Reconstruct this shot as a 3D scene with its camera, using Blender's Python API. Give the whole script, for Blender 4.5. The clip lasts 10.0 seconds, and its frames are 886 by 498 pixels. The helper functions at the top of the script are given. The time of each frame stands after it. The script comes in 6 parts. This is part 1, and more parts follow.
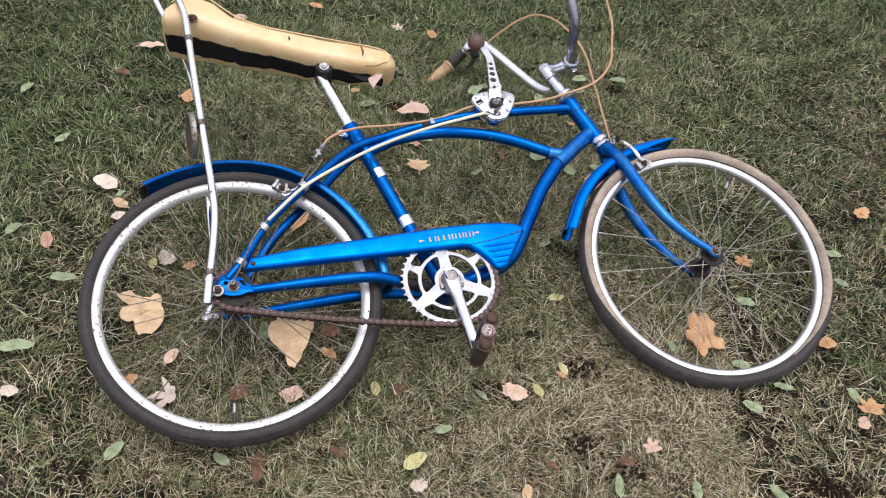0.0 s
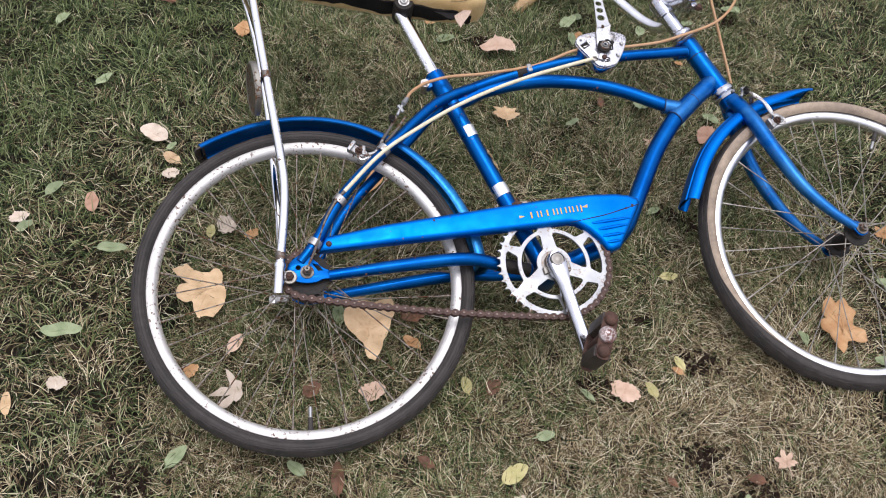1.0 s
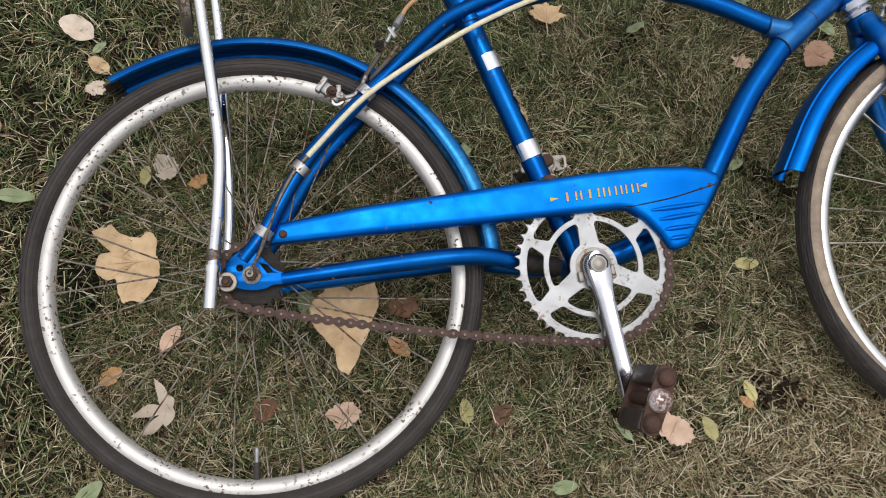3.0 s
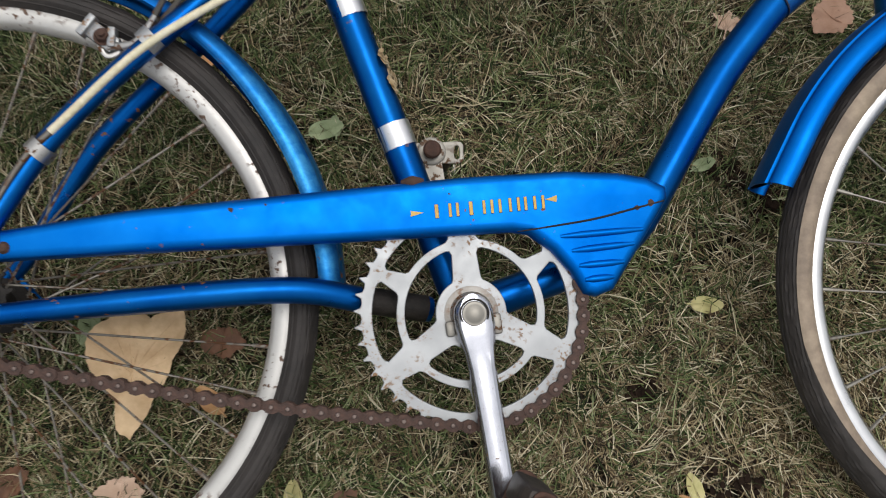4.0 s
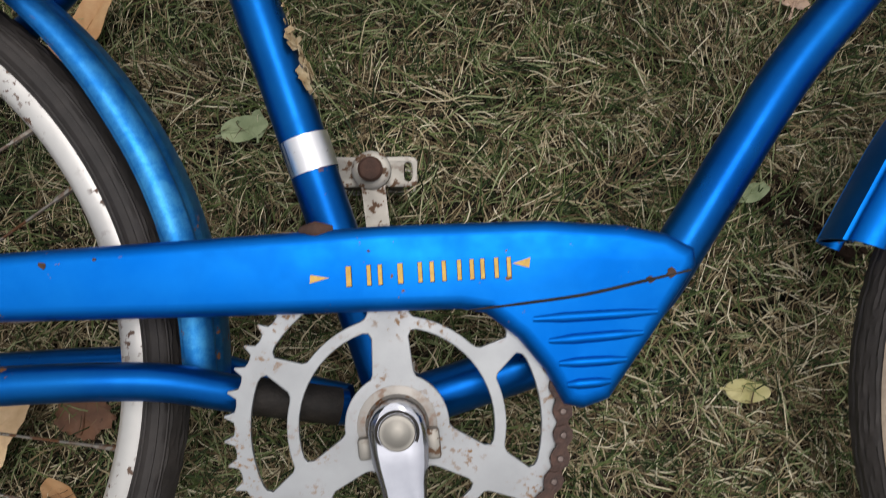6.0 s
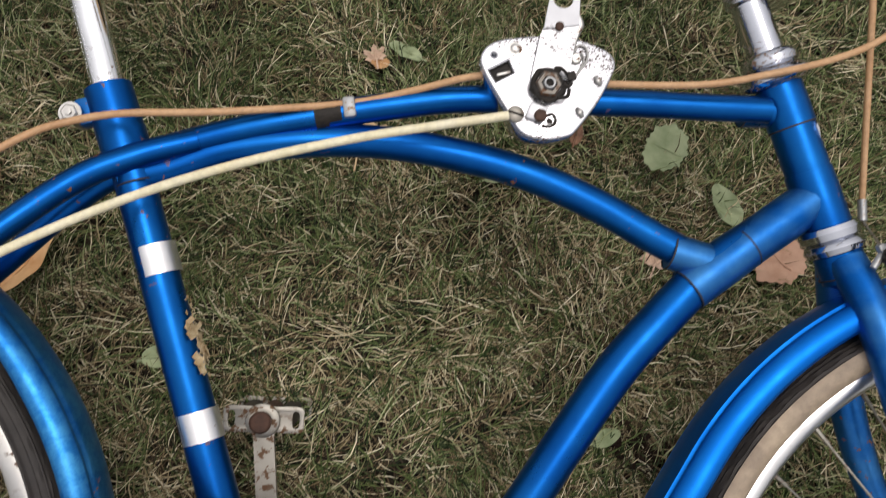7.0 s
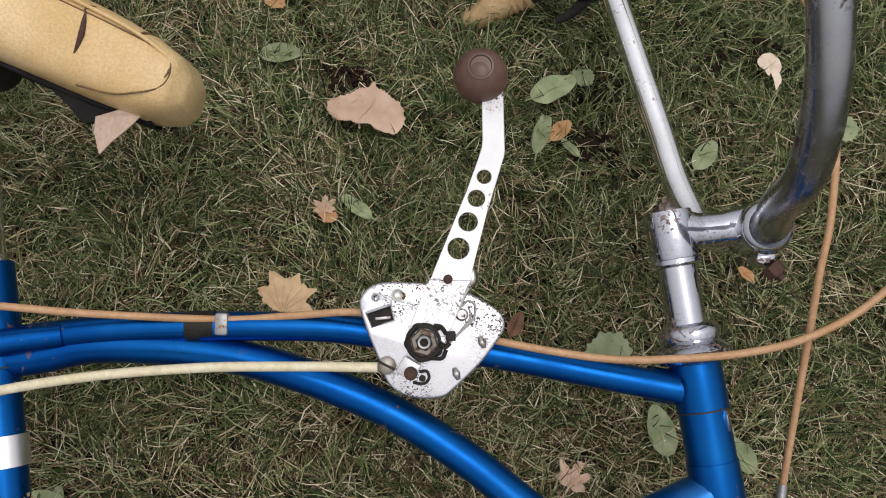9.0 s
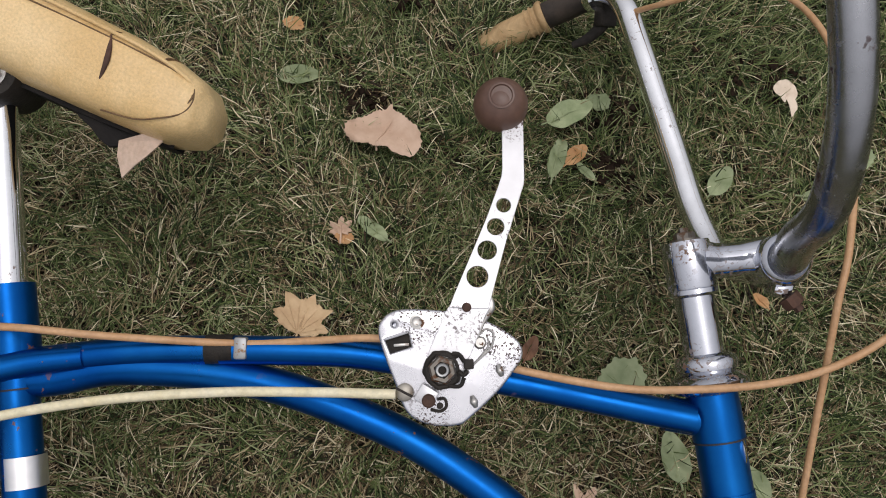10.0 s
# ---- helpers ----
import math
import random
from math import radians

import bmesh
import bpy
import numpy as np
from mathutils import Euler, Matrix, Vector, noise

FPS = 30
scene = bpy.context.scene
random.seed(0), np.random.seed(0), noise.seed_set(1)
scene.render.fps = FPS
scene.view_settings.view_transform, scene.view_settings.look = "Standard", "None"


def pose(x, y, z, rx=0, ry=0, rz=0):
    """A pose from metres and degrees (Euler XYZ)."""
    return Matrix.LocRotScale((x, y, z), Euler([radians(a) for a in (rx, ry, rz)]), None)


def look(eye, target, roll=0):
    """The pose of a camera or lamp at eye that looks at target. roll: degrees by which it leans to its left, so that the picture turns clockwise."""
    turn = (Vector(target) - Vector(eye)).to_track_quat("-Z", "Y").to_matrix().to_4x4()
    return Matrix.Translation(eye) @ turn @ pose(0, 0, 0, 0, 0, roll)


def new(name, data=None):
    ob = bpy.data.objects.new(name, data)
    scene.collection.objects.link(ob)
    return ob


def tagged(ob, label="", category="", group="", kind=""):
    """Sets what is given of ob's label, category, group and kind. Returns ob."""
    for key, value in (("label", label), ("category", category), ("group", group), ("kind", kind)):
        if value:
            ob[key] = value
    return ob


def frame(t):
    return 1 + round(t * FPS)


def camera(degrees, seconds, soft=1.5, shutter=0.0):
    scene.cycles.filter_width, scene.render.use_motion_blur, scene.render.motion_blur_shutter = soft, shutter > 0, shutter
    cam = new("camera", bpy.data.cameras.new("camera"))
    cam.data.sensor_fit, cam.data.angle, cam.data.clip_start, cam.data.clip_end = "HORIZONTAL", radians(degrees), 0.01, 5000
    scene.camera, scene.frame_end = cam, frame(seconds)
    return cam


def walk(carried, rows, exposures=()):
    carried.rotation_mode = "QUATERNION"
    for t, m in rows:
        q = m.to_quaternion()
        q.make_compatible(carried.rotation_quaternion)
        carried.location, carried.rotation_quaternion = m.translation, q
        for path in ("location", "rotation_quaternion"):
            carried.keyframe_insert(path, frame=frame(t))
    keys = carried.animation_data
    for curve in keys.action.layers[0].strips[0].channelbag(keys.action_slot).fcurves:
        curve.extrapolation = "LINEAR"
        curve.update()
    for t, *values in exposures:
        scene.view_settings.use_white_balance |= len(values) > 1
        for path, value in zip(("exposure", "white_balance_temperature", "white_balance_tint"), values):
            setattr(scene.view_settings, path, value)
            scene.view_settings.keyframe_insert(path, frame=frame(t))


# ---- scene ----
cam = camera(54.9, 10.0, 1.0, 0.2)
PATH = [
    (0, (0.163, 0.086, 1.309), (0.188, 1.246, 0.053), 6.4),
    (0.5, (0.119, 0.179, 1.253), (0.096, 1.279, -0.056), 6.1),
    (1, (0.046, 0.317, 1.217), (0.022, 1.320, -0.168), 5.2),
    (1.5, (0.060, 0.434, 1.179), (0.023, 1.296, -0.298), 4.6),
    (2, (0.097, 0.598, 1.136), (0.040, 1.337, -0.405), 5.9),
    (2.2, (0.097, 0.639, 1.128), (0.020, 1.347, -0.427), 4.8),
    (3.3, (0.050, 0.764, 0.970), (0.012, 1.400, -0.616), 5.7),
    (3.5, (0.091, 0.811, 0.924), (0.056, 1.428, -0.670), 6.3),
    (4, (0.192, 0.927, 0.774), (0.139, 1.483, -0.842), 7.1),
    (4.5, (0.212, 0.977, 0.613), (0.130, 1.445, -1.029), 3.9),
    (5, (0.221, 0.990, 0.545), (0.128, 1.412, -1.109), 1.3),
    (5.2, (0.225, 0.996, 0.549), (0.131, 1.416, -1.106), 1.1),
    (6.3, (0.240, 1.113, 0.620), (0.127, 1.603, -1.015), 2.9),
    (6.5, (0.251, 1.138, 0.646), (0.138, 1.650, -0.982), 4.1),
    (7, (0.267, 1.199, 0.723), (0.169, 1.778, -0.882), 8.4),
    (7.5, (0.272, 1.302, 0.744), (0.198, 1.907, -0.854), 10.9),
    (8, (0.265, 1.378, 0.757), (0.203, 1.996, -0.837), 12.8),
    (8.5, (0.304, 1.394, 0.755), (0.159, 1.970, -0.849), 8.8),
    (9, (0.327, 1.405, 0.746), (0.091, 1.928, -0.865), 3.3),
    (9.5, (0.319, 1.411, 0.754), (0.062, 1.941, -0.851), 2.8),
    (10, (0.316, 1.409, 0.752), (0.057, 1.945, -0.851), 2.6),
]
walk(cam, [(t, look(eye, target, roll)) for t, eye, target, roll in PATH],
     [(0.0, 0.50, 6020, 19), (1.0, 0.40, 6120, 19), (2.0, 0.24, 6340, 17), (3.5, -0.08, 6400, 12), (5.0, -0.13, 6380, 11), (6.5, 0.02, 6560, 14), (7.5, 0.10, 6750, 14), (8.0, 0.06, 6580, 15), (9.0, -0.12, 6560, 15), (10.0, -0.16, 6520, 15)])

# ---- light: an overcast autumn sky ----
world = bpy.data.worlds.new("overcast_sky")
scene.world = world
world.use_nodes = True
wn, wl = world.node_tree.nodes, world.node_tree.links
wn.clear()
sky = wn.new("ShaderNodeTexSky")
sky.sky_type, sky.sun_disc = "NISHITA", False
sky.sun_elevation, sky.sun_rotation = radians(83), radians(98)
sky.air_density, sky.dust_density, sky.ozone_density = 1.0, 9.0, 0.6
grey = wn.new("ShaderNodeHueSaturation")
grey.inputs["Saturation"].default_value = 0.30
back = wn.new("ShaderNodeBackground")
back.inputs["Strength"].default_value = 0.140
wout = wn.new("ShaderNodeOutputWorld")
wl.new(sky.outputs[0], grey.inputs["Color"])
# an overcast cloud deck veils the sky: three times as bright overhead as at the horizon
where = wn.new("ShaderNodeTexCoord")
axes = wn.new("ShaderNodeSeparateXYZ")
deck = wn.new("ShaderNodeMapRange")
deck.inputs["From Min"].default_value, deck.inputs["From Max"].default_value = 0.0, 1.0
deck.inputs["To Min"].default_value, deck.inputs["To Max"].default_value = 0.40, 1.30
tone = wn.new("ShaderNodeMix")
tone.data_type, tone.blend_type = "RGBA", "MULTIPLY"
tone.inputs["Factor"].default_value = 1.0
tone.inputs["A"].default_value = (6.6, 6.72, 6.75, 1)
wl.new(where.outputs["Generated"], axes.inputs[0])
wl.new(axes.outputs["Z"], deck.inputs["Value"])
wl.new(deck.outputs["Result"], tone.inputs["B"])
cloud = wn.new("ShaderNodeMix")
cloud.data_type = "RGBA"
cloud.inputs["Factor"].default_value = 0.75
wl.new(grey.outputs[0], cloud.inputs["A"])
wl.new(tone.outputs["Result"], cloud.inputs["B"])
wl.new(cloud.outputs["Result"], back.inputs["Color"])
wl.new(back.outputs[0], wout.inputs["Surface"])

sun = new("sun", bpy.data.lights.new("sun", "SUN"))
sun.data.energy, sun.data.angle, sun.data.color = 0.78, radians(26), (1.0, 0.97, 0.92)
sun.matrix_world = look((0.55, 1.15, 3.0), (0.2, 1.2, 0.0))


# ---- materials ----
def node_material(name, metallic=0.0, rough=0.5, coat=0.0):
    """A principled material with object coordinates ready for texture nodes."""
    m = bpy.data.materials.new(name)
    m.use_nodes = True
    t = m.node_tree
    b = t.nodes["Principled BSDF"]
    b.inputs["Metallic"].default_value = metallic
    b.inputs["Roughness"].default_value = rough
    b.inputs["Coat Weight"].default_value = coat
    b.inputs["Coat Roughness"].default_value = 0.12
    co = t.nodes.new("ShaderNodeTexCoord")
    return m, t, b, co


def noise_node(t, co, scale, detail=4.0, rough=0.6, stretch=None):
    n = t.nodes.new("ShaderNodeTexNoise")
    n.inputs["Scale"].default_value, n.inputs["Detail"].default_value, n.inputs["Roughness"].default_value = scale, detail, rough
    if stretch:
        mp = t.nodes.new("ShaderNodeMapping")
        mp.inputs["Scale"].default_value = stretch
        t.links.new(co.outputs["Object"], mp.inputs["Vector"])
        t.links.new(mp.outputs["Vector"], n.inputs["Vector"])
    else:
        t.links.new(co.outputs["Object"], n.inputs["Vector"])
    return n


def ramp(t, source, stops):
    r = t.nodes.new("ShaderNodeValToRGB")
    els = r.color_ramp.elements
    while len(els) < len(stops):
        els.new(0.5)
    for e, (p, c) in zip(els, stops):
        e.position, e.color = p, (*c, 1) if len(c) == 3 else c
    t.links.new(source, r.inputs["Fac"])
    return r


def mix(t, fac, a, b):
    n = t.nodes.new("ShaderNodeMix")
    n.data_type = "RGBA"
    if hasattr(fac, "links"):
        t.links.new(fac, n.inputs["Factor"])
    else:
        n.inputs["Factor"].default_value = fac
    for sock, v in ((n.inputs["A"], a), (n.inputs["B"], b)):
        if hasattr(v, "links"):
            t.links.new(v, sock)
        else:
            sock.default_value = (*v, 1)
    return n.outputs["Result"]


def bump(t, b, height, strength, distance=0.001):
    n = t.nodes.new("ShaderNodeBump")
    n.inputs["Strength"].default_value, n.inputs["Distance"].default_value = strength, distance
    t.links.new(height, n.inputs["Height"])
    t.links.new(n.outputs["Normal"], b.inputs["Normal"])


def grey_of(v):
    return (v, v, v)


def worn_paint(name, base, pale, metallic, rough, rust=0.70, worn_end=None):
    """Metallic paint with faded scuffs and small rust chips; worn_end: the stretch of x along which it has worn pale."""
    m, t, b, co = node_material(name, metallic, rough)
    b.inputs["Specular IOR Level"].default_value = 0.25
    fade = noise_node(t, co, 14, 6, 0.65)
    tone = ramp(t, fade.outputs["Fac"], [(0.35, base), (0.78, pale)])
    shown = tone.outputs["Color"]
    if worn_end:
        xs = t.nodes.new("ShaderNodeSeparateXYZ")
        t.links.new(co.outputs["Object"], xs.inputs[0])
        span = t.nodes.new("ShaderNodeMapRange")
        span.inputs["From Min"].default_value, span.inputs["From Max"].default_value = worn_end
        t.links.new(xs.outputs["X"], span.inputs["Value"])
        scuff = ramp(t, noise_node(t, co, 90, 6, 0.75).outputs["Fac"], [(0.40, grey_of(0)), (0.60, grey_of(1))])
        both = t.nodes.new("ShaderNodeMath")
        both.operation = "MULTIPLY"
        t.links.new(span.outputs["Result"], both.inputs[0])
        t.links.new(scuff.outputs["Color"], both.inputs[1])
        shown = mix(t, span.outputs["Result"], shown, (0.015, 0.170, 0.460))
        shown = mix(t, both.outputs[0], shown, (0.05, 0.28, 0.56))
    fine = noise_node(t, co, 120, 3)
    speck = ramp(t, fine.outputs["Fac"], [(rust, grey_of(0)), (rust + 0.02, grey_of(1))])
    place = ramp(t, noise_node(t, co, 9, 2).outputs["Fac"], [(0.51, grey_of(0)), (0.60, grey_of(1))])
    mask = t.nodes.new("ShaderNodeMath")
    mask.operation = "MULTIPLY"
    t.links.new(speck.outputs["Color"], mask.inputs[0])
    t.links.new(place.outputs["Color"], mask.inputs[1])
    col = mix(t, mask.outputs[0], shown, (0.16, 0.07, 0.03))
    t.links.new(col, b.inputs["Base Color"])
    rr = ramp(t, noise_node(t, co, 40, 5).outputs["Fac"], [(0.3, grey_of(rough - 0.06)), (0.75, grey_of(rough + 0.14))])
    t.links.new(rr.outputs["Color"], b.inputs["Roughness"])
    met = t.nodes.new("ShaderNodeMath")
    met.operation = "SUBTRACT"
    met.inputs[0].default_value = metallic
    t.links.new(mask.outputs[0], met.inputs[1])
    met.use_clamp = True
    t.links.new(met.outputs[0], b.inputs["Metallic"])
    bump(t, b, fine.outputs["Fac"], 0.05, 0.0005)
    return m


def plated(name, base, rough, specks=0.68, rust=(0.10, 0.045, 0.02), amount=0.5, scale=160, metal=1.0, dent=0.0, edge=0.05):
    """Chrome or alloy with rust specks gathered in patches."""
    m, t, b, co = node_material(name, metal, rough)
    b.inputs["Specular IOR Level"].default_value = 0.15
    fine = noise_node(t, co, scale, 4)
    speck = ramp(t, fine.outputs["Fac"], [(specks - edge, grey_of(0)), (specks, grey_of(1))])
    place = ramp(t, noise_node(t, co, 22, 2).outputs["Fac"], [(amount, grey_of(0)), (amount + 0.12, grey_of(1))])
    mask = t.nodes.new("ShaderNodeMath")
    mask.operation = "MULTIPLY"
    t.links.new(speck.outputs["Color"], mask.inputs[0])
    t.links.new(place.outputs["Color"], mask.inputs[1])
    cloud = ramp(t, noise_node(t, co, 30, 5).outputs["Fac"], [(0.3, base), (0.8, tuple(0.8 * c for c in base))])
    t.links.new(mix(t, mask.outputs[0], cloud.outputs["Color"], rust), b.inputs["Base Color"])
    rr = ramp(t, noise_node(t, co, 55, 5).outputs["Fac"], [(0.3, grey_of(rough)), (0.8, grey_of(min(rough + 0.18, 1.8 * rough + 0.02)))])
    t.links.new(rr.outputs["Color"], b.inputs["Roughness"])
    inv = t.nodes.new("ShaderNodeMath")
    inv.operation = "SUBTRACT"
    inv.inputs[0].default_value = metal
    inv.use_clamp = True
    t.links.new(mask.outputs[0], inv.inputs[1])
    t.links.new(inv.outputs[0], b.inputs["Metallic"])
    height = fine.outputs["Fac"]
    if dent:
        wave = t.nodes.new("ShaderNodeMath")
        wave.operation, wave.inputs[1].default_value = "MULTIPLY_ADD", dent
        t.links.new(noise_node(t, co, 28, 2).outputs["Fac"], wave.inputs[0])
        t.links.new(height, wave.inputs[2])
        height = wave.outputs[0]
    bump(t, b, height, 0.08, 0.0004)
    return m


def rough_stuff(name, a, c, scale, rough=0.8, strength=0.4, distance=0.001, stretch=None, metallic=0.0, spec=0.5, fine=6):
    """A matt material of two mottled tones with relief."""
    m, t, b, co = node_material(name, metallic, rough)
    n1 = noise_node(t, co, scale, 6, 0.65, stretch)
    n2 = noise_node(t, co, scale * fine, 4, 0.6, stretch)
    r1 = ramp(t, n1.outputs["Fac"], [(0.32, a), (0.70, c)])
    r2 = ramp(t, n2.outputs["Fac"], [(0.25, grey_of(0.72)), (0.75, grey_of(1.0))])
    mul = t.nodes.new("ShaderNodeMix")
    mul.data_type, mul.blend_type = "RGBA", "MULTIPLY"
    mul.inputs["Factor"].default_value = 1.0
    t.links.new(r1.outputs["Color"], mul.inputs["A"])
    t.links.new(r2.outputs["Color"], mul.inputs["B"])
    t.links.new(mul.outputs["Result"], b.inputs["Base Color"])
    b.inputs["Specular IOR Level"].default_value = spec
    bump(t, b, n2.outputs["Fac"], strength, distance)
    return m


def blade_material(name, stops, rough=0.55):
    """Grass: every blade takes its own tone, and the tone drifts over the lawn."""
    m, t, b, co = node_material(name, 0.0, rough)
    geo = t.nodes.new("ShaderNodeNewGeometry")
    r = ramp(t, geo.outputs["Random Per Island"], stops)
    drift = ramp(t, noise_node(t, co, 2.2, 5, 0.6).outputs["Fac"], [(0.3, grey_of(0.72)), (0.72, grey_of(1.0))])
    mul = t.nodes.new("ShaderNodeMix")
    mul.data_type, mul.blend_type = "RGBA", "MULTIPLY"
    mul.inputs["Factor"].default_value = 1.0
    t.links.new(r.outputs["Color"], mul.inputs["A"])
    t.links.new(drift.outputs["Color"], mul.inputs["B"])
    t.links.new(mul.outputs["Result"], b.inputs["Base Color"])
    b.inputs["Specular IOR Level"].default_value = 0.18
    return m


def leaf_material(name, a, c, spot):
    """A fallen leaf: blotches, fine veining and dark specks."""
    m, t, b, co = node_material(name, 0.0, 0.62)
    info = t.nodes.new("ShaderNodeObjectInfo")
    n1 = noise_node(t, co, 45, 5, 0.6)
    tone = ramp(t, n1.outputs["Fac"], [(0.3, a), (0.72, c)])
    fine = noise_node(t, co, 320, 3)
    sp = ramp(t, noise_node(t, co, 130, 3).outputs["Fac"], [(0.70, grey_of(0)), (0.76, grey_of(0.7))])
    col = mix(t, sp.outputs["Color"], tone.outputs["Color"], spot)
    vary = t.nodes.new("ShaderNodeHueSaturation")
    lo = t.nodes.new("ShaderNodeMapRange")
    lo.inputs["To Min"].default_value, lo.inputs["To Max"].default_value = 0.86, 1.12
    t.links.new(info.outputs["Random"], lo.inputs["Value"])
    t.links.new(lo.outputs["Result"], vary.inputs["Value"])
    t.links.new(col, vary.inputs["Color"])
    t.links.new(vary.outputs["Color"], b.inputs["Base Color"])
    b.inputs["Specular IOR Level"].default_value = 0.3
    bump(t, b, fine.outputs["Fac"], 0.35, 0.0006)
    return m


BLUE = worn_paint("blue_metallic_paint", (0.0, 0.066, 0.290), (0.004, 0.118, 0.385), 0.90, 0.32, 0.655)
FADED_BLUE = worn_paint("faded_blue_paint", (0.0, 0.084, 0.340), (0.06, 0.235, 0.48), 0.84, 0.38, 0.63)
MUDGUARD_BLUE = worn_paint("scuffed_mudguard_paint", (0.0, 0.082, 0.335), (0.01, 0.140, 0.43), 0.86, 0.38, 0.66, (-0.24, -0.12))
GUARD_BLUE = worn_paint("blue_guard_paint", (0.0, 0.124, 0.510), (0.004, 0.176, 0.60), 0.94, 0.40, 0.685)
CHROME = plated("chrome", (0.90, 0.91, 0.94), 0.06, 0.66, amount=0.48, dent=3)
AGED_CHROME = plated("aged_chrome", (0.58, 0.60, 0.66), 0.06, 0.60, (0.16, 0.10, 0.07), 0.46, 300, dent=5)
DULL_CHROME = plated("dull_chrome", (0.43, 0.44, 0.47), 0.19, 0.61, (0.05, 0.03, 0.03), 0.52, 110, dent=6)
ALLOY = plated("white_alloy", (0.37, 0.38, 0.385), 0.36, 0.64, (0.24, 0.135, 0.065), 0.47, 300, 0.70, edge=0.10)
CLEAN_RIM = plated("silver_rim", (0.84, 0.84, 0.84), 0.26, 0.62, (0.10, 0.06, 0.04), 0.60, 50)
RIM_METAL = plated("pitted_rim", (0.66, 0.645, 0.61), 0.36, 0.600, (0.14, 0.088, 0.062), 0.42, 190, 0.45, edge=0.04)
STEEL = plated("grey_steel", (0.50, 0.49, 0.47), 0.34, 0.60, amount=0.38)
LEVER_WHITE = plated("white_lever", (0.66, 0.665, 0.69), 0.30, 0.60, (0.07, 0.038, 0.03), 0.50, 520, 0.50)
PLATE_WHITE = plated("speckled_plate", (0.62, 0.625, 0.66), 0.20, 0.575, (0.05, 0.028, 0.022), 0.43, 680, 0.90, dent=4)
DARK_SPOKE = plated("dirty_spoke", (0.28, 0.26, 0.225), 0.55, 0.55, amount=0.40)
SPOKE_METAL = plated("dull_spoke", (0.30, 0.285, 0.25), 0.45, 0.58, amount=0.45)
POLISHED = plated("polished_alloy", (0.56, 0.57, 0.62), 0.13, 0.68, (0.16, 0.09, 0.03), 0.46, 330, edge=0.03)
PEDAL_STEEL = plated("grimy_steel", (0.36, 0.34, 0.30), 0.45, 0.58, (0.12, 0.065, 0.035), 0.42)
WORN_STEEL = plated("worn_steel", (0.20, 0.185, 0.165), 0.45, 0.56, amount=0.36)
FLAKE = rough_stuff("flaking_transfer", (0.34, 0.21, 0.08), (0.66, 0.55, 0.36), 120, 0.6)
RUST = rough_stuff("rust", (0.05, 0.028, 0.02), (0.13, 0.062, 0.04), 60, 0.75, 0.6, metallic=0.25)
DARK_STEEL = rough_stuff("greasy_steel", (0.010, 0.009, 0.008), (0.034, 0.028, 0.023), 80, 0.6, 0.5, spec=0.25)
RUBBER = rough_stuff("tyre_rubber", (0.022, 0.019, 0.017), (0.056, 0.047, 0.042), 25, 0.72, 0.5)
TAN_RUBBER = rough_stuff("tan_sidewall", (0.24, 0.185, 0.14), (0.47, 0.37, 0.265), 26, 0.7, 0.35)
PEDAL_RUBBER = rough_stuff("pedal_rubber", (0.022, 0.018, 0.016), (0.075, 0.056, 0.044), 40, 0.6, 0.5)
VINYL = rough_stuff("tan_vinyl", (0.70, 0.47, 0.20), (0.89, 0.68, 0.38), 9, 0.28, 0.55, 0.0009, fine=62)
SEAM = rough_stuff("dirty_seam", (0.10, 0.055, 0.022), (0.22, 0.13, 0.06), 60, 0.7, 0.4)
FOAM = rough_stuff("pale_torn_foam", (0.54, 0.39, 0.29), (0.66, 0.51, 0.41), 40, 0.85, 0.4)
SEAT_PAN = rough_stuff("black_seat_pan", (0.008, 0.008, 0.009), (0.024, 0.021, 0.019), 35, 0.7, 0.5, spec=0.15)
KNOB = rough_stuff("brown_knob", (0.10, 0.052, 0.038), (0.16, 0.090, 0.066), 22, 0.42, 0.2, 0.0004)
CABLE = rough_stuff("orange_brown_cable", (0.48, 0.265, 0.125), (0.60, 0.37, 0.20), 50, 0.5, 0.2, 0.0003)
CREAM = rough_stuff("cream_cable", (0.74, 0.66, 0.42), (0.84, 0.79, 0.60), 40, 0.5, 0.2, 0.0003)
WHITE_BAND = plated("silver_band", (0.92, 0.92, 0.93), 0.34, 0.72)
RED_ENAMEL = rough_stuff("red_enamel", (0.38, 0.02, 0.03), (0.55, 0.06, 0.08), 90, 0.35, 0.1, 0.0002)
GOLD = rough_stuff("gold_lettering", (0.62, 0.36, 0.05), (0.78, 0.50, 0.10), 90, 0.45, 0.1, 0.0002)
GRIP_TAN = rough_stuff("straw_grip", (0.40, 0.25, 0.11), (0.60, 0.42, 0.22), 20, 0.65, 0.5, 0.001, (1, 1, 6))


